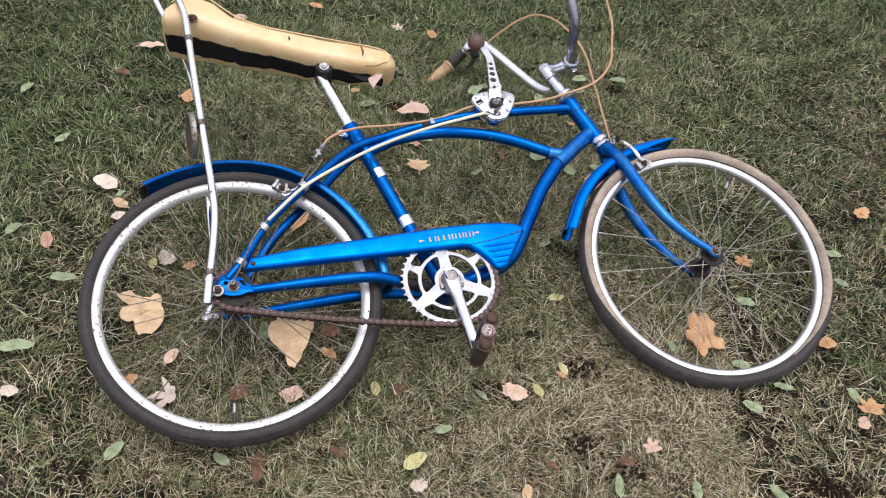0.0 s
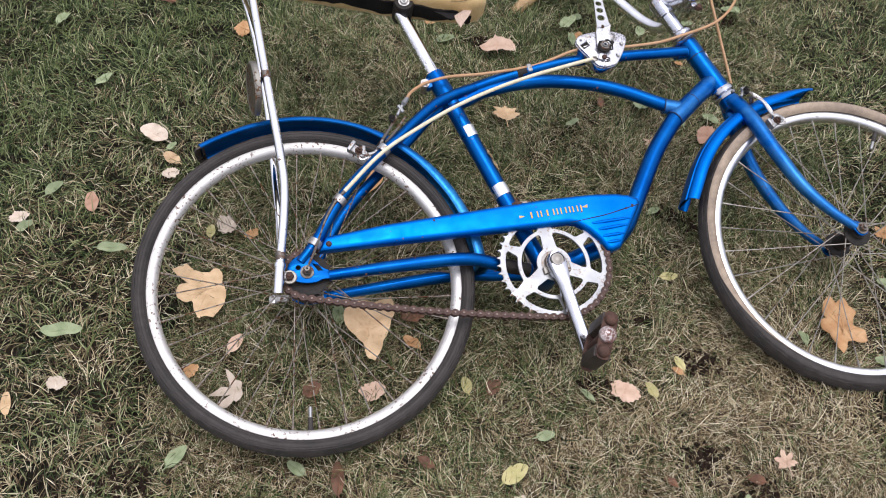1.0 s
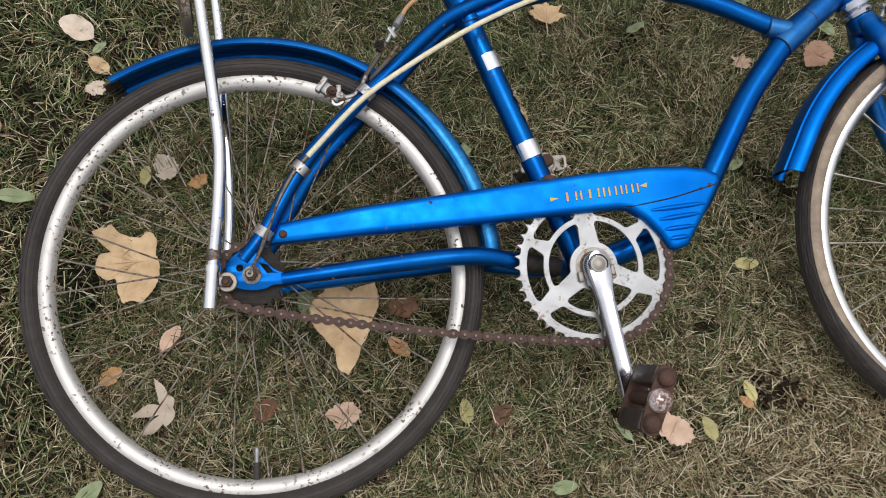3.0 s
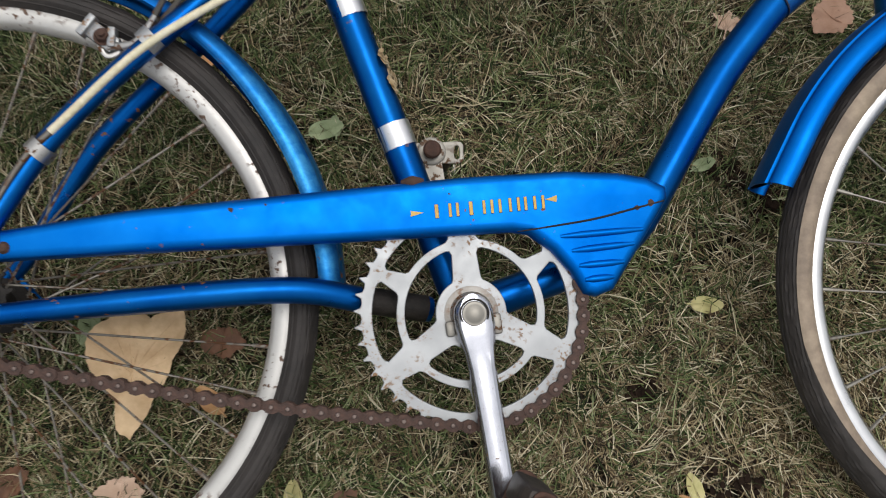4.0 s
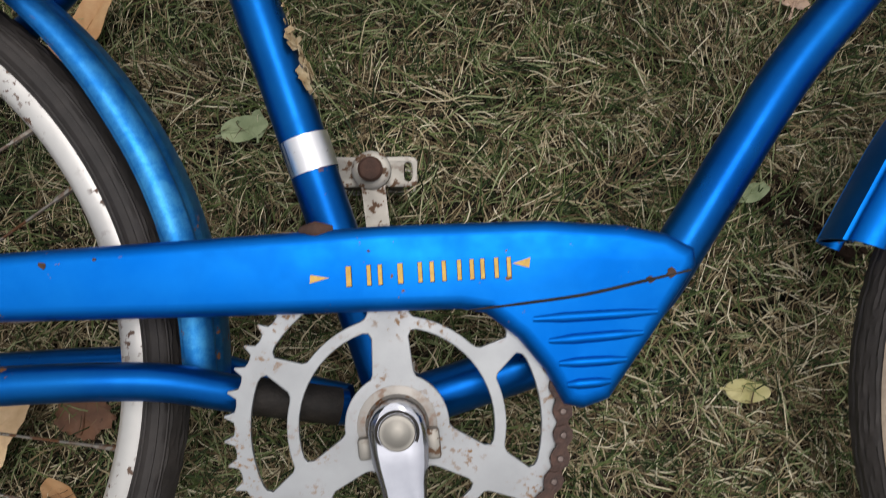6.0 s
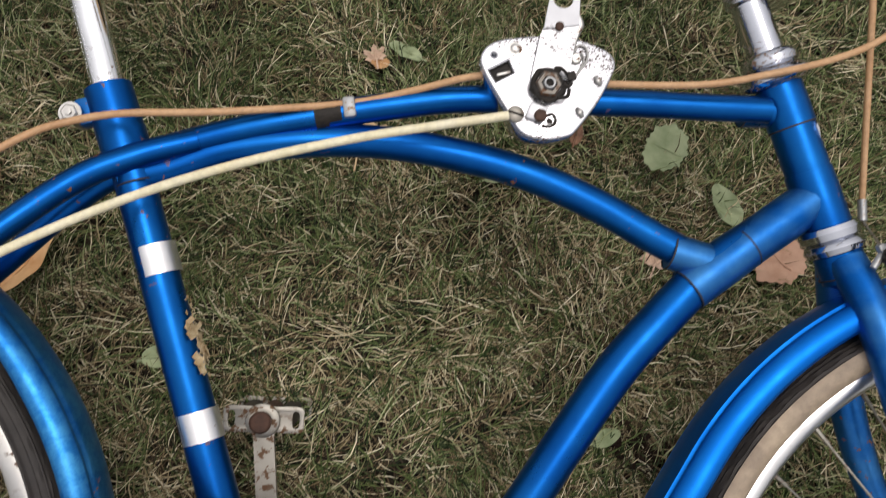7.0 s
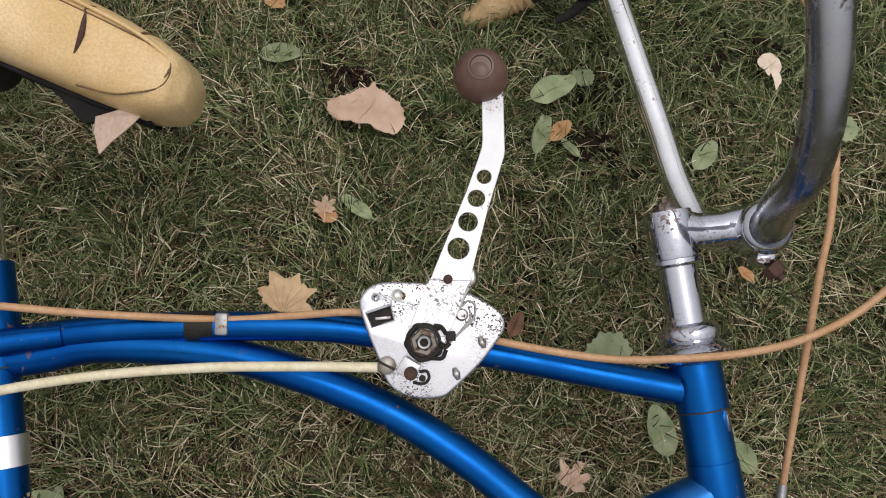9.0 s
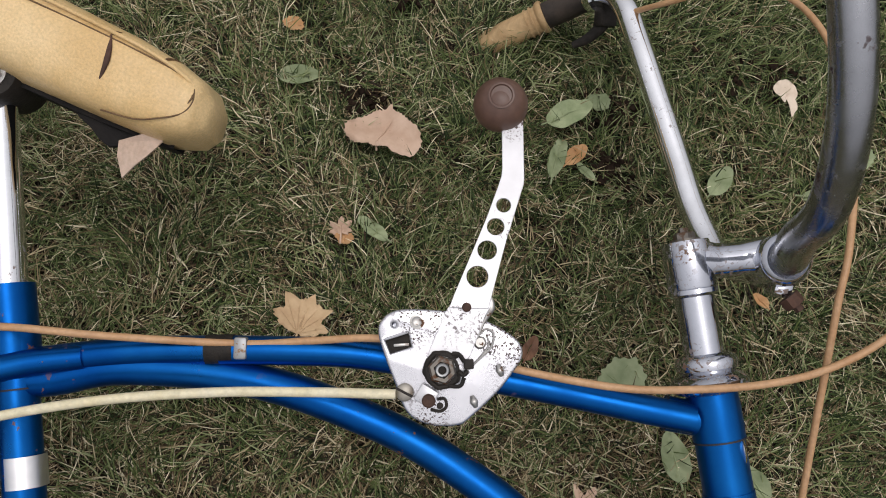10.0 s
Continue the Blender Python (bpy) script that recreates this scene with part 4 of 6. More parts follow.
for u, v, w, r in ((REAR[0], REAR[1], 0.057, 0.0070), (FRONT[0], FRONT[1], 0.052, 0.0070)):
    for s in (1, -1):
        bm = bmesh.new()
        bolt(bm, (u, v, w * s), (0, 0, s), r, 0.008, r * 1.45)
        part("axle_nut", bm, WORN_STEEL, bike, "weathered steel axle nut")
bm = bmesh.new()
add_tube(bm, [(-0.384, -0.001, 0.064), (-0.384, -0.001, 0.072)], 0.0038, 12)
add_turned(bm, [(0.0018, 0), (0.0050, 0), (0.0054, 0.004), (0.0040, 0.006), (0.0018, 0.006)], (-0.384, -0.001, 0.070), sides=16)
part("axle_end", bm, WORN_STEEL, bike)


# mudguards
def make_mudguard(name, label, centre, radius, start, sweep, half, flare, wall):
    """A curved steel strip with a raised rib and rolled edges."""
    groove = 0.0030 if flare < 0.0045 else 0.0058
    side = [(-wall, 0.975), (-wall * 0.94, 1.01), (-wall * 0.62, 1.0), (-wall * 0.36, 0.93), (-wall * 0.17, 0.80), (-0.0026, 0.70), (-groove, 0.645), (-groove, 0.615), (-0.0012, 0.555), (-0.0002, 0.34), (0.0006, 0.12)]
    out = [(dr, -w) for dr, w in side] + [(dr, w) for dr, w in side[::-1]]
    bm, n, rings = bmesh.new(), 60, []
    for k in range(n + 1):
        f = k / n
        a = radians(start + sweep * f)
        grow = flare * max(0.0, (f - 0.86) / 0.14) ** 2
        narrow = 1.0 - 0.10 * max(0.0, (0.06 - f) / 0.06) ** 2
        ring = []
        low = 1.0 - 0.40 * min(1.0, max(0.0, (f - 0.28) / 0.28)) if flare < 0.0045 else 0.35 + 0.65 * min(1.0, f / 0.20)
        for dr, w in out + [(dr - 0.0014, w * 0.96) for dr, w in out[::-1]]:
            r = radius + dr * low + grow
            ring.append(bm.verts.new((centre[0] + r * math.cos(a), centre[1] + r * math.sin(a), w * half * narrow)))
        rings.append(ring)
    m = len(rings[0])
    for a, b in zip(rings, rings[1:]):
        for j in range(m):
            bm.faces.new((a[j], a[(j + 1) % m], b[(j + 1) % m], b[j]))
    bm.faces.new(rings[0])
    bm.faces.new(rings[-1][::-1])
    return part(name, bm, MUDGUARD_BLUE if flare < 0.0045 else GUARD_BLUE, bike, label, 50)


make_mudguard("rear_mudguard", "scuffed blue steel rear mudguard", REAR, 0.2850, 2, 123, 0.0270, 0.004, 0.0190)
make_mudguard("front_mudguard", "blue steel front mudguard with a flared end", FRONT, 0.2900, 90, 74.5, 0.0275, 0.005, 0.0205)

tail_at, tail_turn = Vector((-0.5475, 0.2335, 0.0)), Euler((0, 0, radians(125))).to_matrix()
bm = bmesh.new()
for k in range(9):
    f = (k - 4) / 4
    add_box(bm, tail_at + tail_turn @ Vector((-0.0008 - 0.006 * f * f, 0.002, 0.0235 * f)), (0.0030, 0.018 - 0.004 * f * f, 0.0064), tail_turn, 0.0008)
part("tail_flap", bm, PEDAL_RUBBER, bike, "black worn tip of the rear mudguard")

# fork and headset
fork = group("fork", bike, "blue steel fork")
for s in (1, -1):
    bm = bmesh.new()
    add_tube(bm, [(0.384, 0.310, 0.008 * s), (0.392, 0.289, 0.018 * s), (0.404, 0.250, 0.031 * s), (0.4245, 0.187, 0.040 * s), (0.456, 0.121, 0.043 * s), (0.494, 0.072, 0.046 * s), (0.530, 0.040, 0.048 * s)], [0.0140, 0.0140, 0.0136, 0.0126, 0.0110, 0.0090, 0.0070], 16)
    part("blade", bm, FADED_BLUE, fork, "faded blue fork blade")
    tip = plate_mesh("fork_end", [rounded([(0.524, 0.050), (0.534, 0.049), (0.546, 0.038), (0.546, 0.028), (0.533, 0.024), (0.524, 0.036)]), circle(0.537, 0.036, 0.0045, 12)], 0.004, 0.0006, 0.0495 * s)
    part("fork_end", tip, BLUE, fork)
bm = bmesh.new()
add_tube(bm, [(0.386, 0.303, -0.016), (0.386, 0.303, 0.016)], [0.0110, 0.0130, 0.0130, 0.0110], 20, 6)
add_tube(bm, [(0.376, 0.327, 0), (0.3895, 0.2975, 0)], [0.0172, 0.0176, 0.0176, 0.0170], 20)
crown = part("crown", bm, BLUE, fork)
bm = bmesh.new()
add_turned(bm, [(0.0168, -0.0006), (0.0178, -0.0006), (0.0178, 0.0006), (0.0168, 0.0006)], (0.3880, 0.3010, 0), HEAD, 24)
part("joint_line", bm, JOINT, crown)
headset = group("headset", bike, "chrome headset")
bm = bmesh.new()
add_turned(bm, [(0.0165, -0.006), (0.0210, -0.005), (0.0228, -0.001), (0.0215, 0.004), (0.0180, 0.0055), (0.0205, 0.007), (0.0222, 0.011), (0.0205, 0.015), (0.0150, 0.017)], (0.3740, 0.3305, 0), HEAD, 32)
part("lower_cup", bm, AGED_CHROME, headset)
bm = bmesh.new()
add_turned(bm, [(0.0160, -0.002), (0.0235, 0.000), (0.0262, 0.003), (0.0264, 0.007), (0.0235, 0.0105), (0.0195, 0.012), (0.0185, 0.0135), (0.0205, 0.015), (0.0212, 0.019), (0.0200, 0.0225), (0.0165, 0.025), (0.0125, 0.0255)], (0.3262, 0.4355, 0), -HEAD, 32)
part("upper_cup", bm, AGED_CHROME, headset)

# stem and handlebar
stem = group("stem", bike, "chrome handlebar stem")
bm = bmesh.new()
QUILL = Vector((-0.0200, 0.0440, 0)).normalized()
add_turned(bm, [(0.0, -0.030), (0.0134, -0.030), (0.0134, 0.022), (0.0152, 0.0225), (0.0166, 0.0240), (0.0166, 0.0270), (0.0160, 0.0275), (0.0164, 0.0285), (0.0166, 0.0570), (0.0158, 0.0600), (0.0090, 0.0605), (0, 0.0605)], (0.3085, 0.4735, 0), QUILL, 32)
add_tube(bm, flat([(0.2968, 0.5183), (0.3086, 0.5217), (0.3230, 0.5274), (0.3390, 0.5344)], 0), [0.0150, 0.0122, 0.0116, 0.0135], 20)
part("quill", bm, AGED_CHROME, stem)
part("expander_bolt", bolt(bmesh.new(), (0.2838, 0.5285, 0), (-0.41, 0.91, 0), 0.0075, 0.006, 0.0100), WORN_STEEL, stem)
bm = bmesh.new()
add_turned(bm, [(0.0112, -0.021), (0.0160, -0.021), (0.0185, -0.016), (0.0172, 0.0), (0.0180, 0.016), (0.0182, 0.019), (0.0168, 0.0220), (0.0140, 0.0240), (0.0112, 0.0215)], (0.346, 0.5325, 0), sides=28)
add_box(bm, (0.353, 0.5145, 0), (0.013, 0.011, 0.022), None, 0.003)
part("clamp", bm, AGED_CHROME, stem)
part("clamp_bolt", bolt(bmesh.new(), (0.357, 0.510, 0.010), (0.75, -0.55, 0.1), 0.0072, 0.008), RUST, stem, "rusty clamp bolt")
bars = group("handlebar", bike, "high-rise chrome handlebar")
RIGHT = [(0.346, 0.531, 0.0), (0.343, 0.532, 0.035), (0.333, 0.537, 0.068), (0.328, 0.551, 0.114), (0.311, 0.588, 0.156), (0.285, 0.638, 0.186), (0.255, 0.693, 0.205), (0.230, 0.740, 0.220), (0.214, 0.767, 0.234), (0.192, 0.776, 0.254), (0.165, 0.772, 0.280)]
LEFT = [(0.346, 0.531, 0.0), (0.348, 0.531, -0.035), (0.349, 0.532, -0.065), (0.343, 0.536, -0.092), (0.331, 0.551, -0.115), (0.315, 0.578, -0.133), (0.2974, 0.6141, -0.148), (0.2676, 0.6697, -0.164), (0.2367, 0.7267, -0.180), (0.220, 0.757, -0.192), (0.205, 0.775, -0.215), (0.186, 0.777, -0.246), (0.160, 0.766, -0.272)]
bm = bmesh.new()
add_tube(bm, RIGHT, 0.0117, 20)
part("right_bar", bm, DULL_CHROME, bars, "tarnished chrome bar")
bm = bmesh.new()
add_tube(bm, LEFT, 0.0114, 20)
part("left_bar", bm, CHROME, bars)
bm = bmesh.new()
ga, gb = Vector((0.152, 0.762, -0.280)), Vector((0.098, 0.722, -0.305))
d = (gb - ga).normalized()
add_turned(bm, [(0.0111, 0), (0.0165, 0), (0.0175, 0.003), (0.0165, 0.006), (0.0140, 0.008), (0.0142, 0.020), (0.0146, 0.045), (0.0142, 0.066), (0.0115, 0.073), (0, 0.075)], ga, d, 24)
grip = part("grip", bm, GRIP_TAN, bars, "faded straw-coloured ribbed grip")
bm = bmesh.new()
add_tube(bm, [(0.186, 0.777, -0.246), (0.170, 0.771, -0.263), (0.153, 0.7625, -0.279)], [0.0125, 0.0138, 0.0138], 18)
part("grip_collar", bm, PEDAL_RUBBER, grip, "dark rubber collar")
for k in range(2):
    bm = bmesh.new()
    add_turned(bm, [(0.0136, -0.0012), (0.0156, -0.0008), (0.0156, 0.0008), (0.0136, 0.0012)], ga + d * (0.013 + 0.006 * k), d, 20)
    part("rib", bm, GRIP_TAN, grip)
bm = bmesh.new()
g1, g2 = Vector((0.165, 0.772, 0.280)), Vector((0.095, 0.740, 0.300))
add_turned(bm, [(0.0111, -0.004), (0.0165, -0.004), (0.0150, 0.004), (0.0158, 0.045), (0.0140, 0.078), (0, 0.080)], g1, (g2 - g1).normalized(), 24)
part("grip", bm, GRIP_TAN, bars)
lever = group("brake_lever", bike, "dark steel brake lever")
bm = bmesh.new()
add_turned(bm, [(0.0116, -0.005), (0.0158, -0.005), (0.0162, 0.0), (0.0158, 0.005), (0.0116, 0.005)], (0.1945, 0.7765, -0.233), (-0.52, 0.03, -0.85), 24)
part("clamp_band", bm, CHROME, lever, "chrome clamp band")
bm = bmesh.new()
add_turned(bm, [(0.0112, -0.008), (0.0150, -0.008), (0.0150, 0.008), (0.0112, 0.008)], (0.205, 0.777, -0.226), (-0.6, 0.25, -0.75), 20)
add_box(bm, (0.208, 0.760, -0.232), (0.020, 0.022, 0.014), Euler((0.3, 0.5, 0.4)).to_matrix(), 0.003)
part("hood", bm, DARK_STEEL, lever)
bm = bmesh.new()
add_tube(bm, [(0.212, 0.758, -0.232), (0.206, 0.748, -0.238), (0.198, 0.738, -0.246), (0.186, 0.730, -0.254)], [0.005, 0.006, 0.005, 0.0035], 10, 6, 0.6)
part("blade", bm, DARK_STEEL, lever)


# chain guard
def make_guard():
    """A pressed steel guard: a long tapering face with a rolled edge and a ribbed lobe in front."""
    edge = [(-0.366, 0.032), (-0.356, 0.056), (-0.264, 0.0735), (-0.108, 0.0935), (-0.012, 0.106), (0.071, 0.1135), (0.115, 0.1135), (0.138, 0.1105), (0.154, 0.1035), (0.1555, 0.094), (0.149, 0.082), (0.130, 0.050), (0.112, 0.0205), (0.098, 0.0145), (0.088, 0.0165), (0.077, 0.034), (0.062, 0.050), (0.044, 0.0625), (0.030, 0.0640), (-0.107, 0.0525), (-0.263, 0.0405)]
    face = plate_mesh("chain_guard", [edge], 0.022, 0.0080, 0.0460, 5)
    guard = part("chain_guard", face, GUARD_BLUE, bike, "bright blue pressed steel chain guard", 70)
    fins = (((0.068, 0.0610), (0.134, 0.0685)), ((0.077, 0.0500), (0.127, 0.0570)), ((0.083, 0.0385), (0.119, 0.0425)), ((0.088, 0.0275), (0.111, 0.0305)))
    for a, b in fins:
        bm = bmesh.new()
        add_tube(bm, [(*a, 0.0562), (*b, 0.0562)], [0.0016, 0.0030, 0.0030, 0.0028, 0.0016], 14, 8)
        part("rib", bm, GUARD_BLUE, guard)
    # thin dark line for the shade in the pressed groove
    bm = bmesh.new()
    add_tube(bm, flat([(0.034, 0.0640), (0.062, 0.0690), (0.095, 0.0755), (0.125, 0.0840), (0.151, 0.0915)], 0.0568), [0.0004, 0.0009, 0.0010, 0.0010, 0.0006], 8, 6)
    part("crease", bm, DARK_STEEL, guard, "dark line standing for shade in the crease between face and lobe")
    g = random.Random(8)
    for x, y, r in ((-0.186, 0.0755, 0.0026), (0.1293, 0.0854, 0.0022), (0.1407, 0.0893, 0.0034), (-0.160, 0.0800, 0.0012), (-0.020, 0.0920, 0.0010), (0.104, 0.0420, 0.0013)):
        rough_edge = [(x + r * g.uniform(0.55, 1.25) * math.cos(math.tau * k / 11), y + 0.8 * r * g.uniform(0.55, 1.25) * math.sin(math.tau * k / 11)) for k in range(11)]
        part("chip", plate_mesh("chip", [rough_edge], 0.0006, 0, 0.0571), RUST, guard, "rusty paint chip")
    bm = bmesh.new()
    add_turned(bm, [(0, 0.003), (0.0028, 0.0026), (0.0042, 0.001), (0.0047, 0)], (-0.350, 0.043, 0.0572), sides=16)
    part("rivet", bm, RUST, guard)
    bm = bmesh.new()
    add_tube(bm, [(-0.0570, 0.1002, 0.050), (-0.0485, 0.1015, 0.053), (-0.0400, 0.1022, 0.050)], [0.0025, 0.0046, 0.0025], 10, 6, 0.6)
    part("mount", bm, RUST, guard, "rusty mounting lug on the guard's edge")
    # maker's mark as plain gilt bars between two darts
    base, along = Vector((-0.0335, 0.0727)), Vector((0.01335, 0.00152))
    lean = Euler((0, 0, 0.11)).to_matrix()
    def gilt(c, wide, high):
        bm = bmesh.new()
        add_box(bm, (c.x, c.y, 0.0573), (wide + 0.0005, high + 0.0005, 0.0006), lean)
        part("mark_shadow", bm, DARK_STEEL, guard)
        bm = bmesh.new()
        add_box(bm, (c.x - 0.0001, c.y + 0.0001, 0.0576), (wide, high, 0.0006), lean)
        part("mark", bm, GOLD, guard, "gilt bar of the maker's mark")
    for k, gap in enumerate((0.0, 0.0058, 0.0, 0.0062, 0.0080, 0.0056, 0.0066)):
        c = base + along * k + Vector((0.004, 0.0055))
        for off in ((-0.5, 0.5) if gap else (0,)):
            gilt(c + Vector((gap * off, gap * off * 0.11)), 0.0020 if gap else 0.0026, 0.0104)
    for tri in ([(-0.0495, 0.0735), (-0.0495, 0.0780), (-0.0395, 0.0770)], [(0.0645, 0.0880), (0.0648, 0.0935), (0.0555, 0.0898)]):
        part("dart", plate_mesh("dart", [tri], 0.0008, 0, 0.0572), GOLD, guard)
    return guard


make_guard()


# chainset
def make_chainset():
    cs = group("chainset", bike, "worn alloy chainset")
    teeth = 44
    edge = []
    for k in range(teeth):
        for f, r in ((-0.42, 0.0862), (-0.22, 0.0868), (-0.10, 0.0900), (-0.05, 0.0918), (0.05, 0.0918), (0.10, 0.0900), (0.22, 0.0868), (0.42, 0.0862)):
            a = math.tau * (k + f) / teeth
            edge.append((r * math.cos(a), r * math.sin(a)))
    holes = []
    def ring_hole(rows):
        return [(r * math.cos(radians(a)), r * math.sin(radians(a))) for r, a in rows]
    for k in range(3):
        mid = 38 + 120 * k
        low = [(0.0335, -41), (0.0300, -38)] + [(0.0281, -34 + 68 * f / 10) for f in range(11)] + [(0.0300, 38), (0.0335, 41)]
        top = [(0.0480, 48), (0.0512, 47)] + [(0.0522, 44 - 88 * f / 14) for f in range(15)] + [(0.0512, -47), (0.0480, -48)]
        holes.append(ring_hole([(r, mid + a) for r, a in low + top]))
    for k in range(6):
        mid = 68 + 60 * k + (1.5 if k % 2 else -1.5)
        low = [(0.0610, -20.5), (0.0593, -18.5)] + [(0.0587, -16 + 32 * f / 8) for f in range(9)] + [(0.0588, 18.5), (0.0605, 20.5)]
        top = [(0.0745, 24.5), (0.0768, 23)] + [(0.0776, 20.5 - 41 * f / 8) for f in range(9)] + [(0.0768, -23), (0.0745, -24.5)]
        holes.append(ring_hole([(r, mid + a) for r, a in low + top]))
    part("chainring", plate_mesh("chainring", [edge] + holes, 0.0036, 0.0006, 0.0440), ALLOY, cs, "worn silver chainring with six windows", 14)
    bm = bmesh.new()
    add_turned(bm, [(0, 0.0440), (0.0170, 0.0440), (0.0170, 0.0475), (0.0155, 0.0485), (0.0150, 0.0530), (0, 0.0530)], sides=32)
    part("spider_boss", bm, WORN_STEEL, cs)
    bm = bmesh.new()
    add_box(bm, (0.0195, -0.0075, 0.0490), (0.0075, 0.0165, 0.009), Euler((0, 0, 0.16)).to_matrix(), 0.0020)
    part("drive_pin", bm, PEDAL_STEEL, cs)
    bm = bmesh.new()
    add_box(bm, (-0.0165, -0.0125, 0.0480), (0.0070, 0.0120, 0.008), Euler((0, 0, 0.16)).to_matrix(), 0.0020)
    part("drive_pin", bm, PEDAL_STEEL, cs)
    bm = bmesh.new()
    add_turned(bm, [(0.0215, 0.0461), (0.0205, 0.0464), (0.0165, 0.0468)], sides=32)
    part("rust_stain", bm, RUST_STAIN, cs, "rusty stain round the crank boss")
    for s, name in ((1, "right_crank"), (-1, "left_crank")):
        tip = Vector((0.0255, -0.1435, 0)) * s
        d = tip.normalized()
        side = Vector((-d.y, d.x, 0))
        run = ((-0.0152, 0.0022), (-0.0138, 0.0064), (-0.0108, 0.0107), (-0.0060, 0.0140), (0.0, 0.0152), (0.010, 0.0152), (0.018, 0.0142), (0.028, 0.0122), (0.042, 0.0106), (0.090, 0.0097), (0.135, 0.0097), (0.148, 0.0106), (0.156, 0.0082), (0.1595, 0.0030))
        bm, rings = bmesh.new(), []
        for a, b in run:
            b *= 0.80 if s < 0 and 0.02 < a < 0.14 else 1.0
            thick = 0.0135 if a < 0.02 else 0.0112
            lift = 0.0580 + 0.0085 * max(0.0, a) / 0.15
            dip = 0.0 if a < 0.024 or a > 0.14 else 0.0010
            section = ((-1.0, -0.5), (-1.0, 0.10), (-0.90, 0.34), (-0.72, 0.50), (-0.40, 0.50 - dip / thick), (0.20, 0.50 - dip / thick), (0.60, 0.50), (0.84, 0.40), (1.0, 0.10), (1.0, -0.5))
            rings.append([bm.verts.new(d * a + side * (b * p) + Vector((0, 0, (lift + q * thick) * s))) for p, q in section])
        for a, b in zip(rings, rings[1:]):
            for j in range(len(a)):
                bm.faces.new((a[j], a[(j + 1) % len(a)], b[(j + 1) % len(a)], b[j]))
        bm.faces.new(rings[0])
        bm.faces.new(rings[-1])
        crank = part(name, bm, POLISHED if s > 0 else PEDAL_STEEL, cs, "polished crank arm" if s > 0 else "speckled crank arm resting in the grass", 30)
        if s < 0:
            bm = bmesh.new()
            add_turned(bm, [(0.0070, -0.0020), (0.0128, -0.0020), (0.0132, 0.0), (0.0128, 0.0016), (0.0105, 0.0026), (0.0070, 0.0024)], d * 0.1480 + Vector((0, 0, -0.0606)), (0, 0, 1), 28)
            part("crank_eye", bm, PEDAL_STEEL, crank)
        if s > 0:
            bm = bmesh.new()
            add_turned(bm, [(0.0116, 0.0630), (0.0116, 0.0650), (0.0100, 0.0651), (0.0100, 0.0630)], sides=32)
            part("bore", bm, DARK_STEEL, crank, "dark greasy ring round the cap")
            bm = bmesh.new()
            add_turned(bm, [(0.0097, 0.0645), (0.0097, 0.0656), (0.0091, 0.0664), (0.0080, 0.0664), (0.0066, 0.0670), (0.0040, 0.0680), (0.0018, 0.0684), (0, 0.0684)], sides=28)
            part("dust_cap", bm, PEDAL_STEEL, crank, "tarnished brass-coloured dust cap")
    return cs


make_chainset()


DUST_CAP = plated("rusty_dust_cap", (0.58, 0.52, 0.50), 0.30, 0.53, (0.16, 0.085, 0.07), 0.36, 240, 0.85, dent=8, edge=0.12)


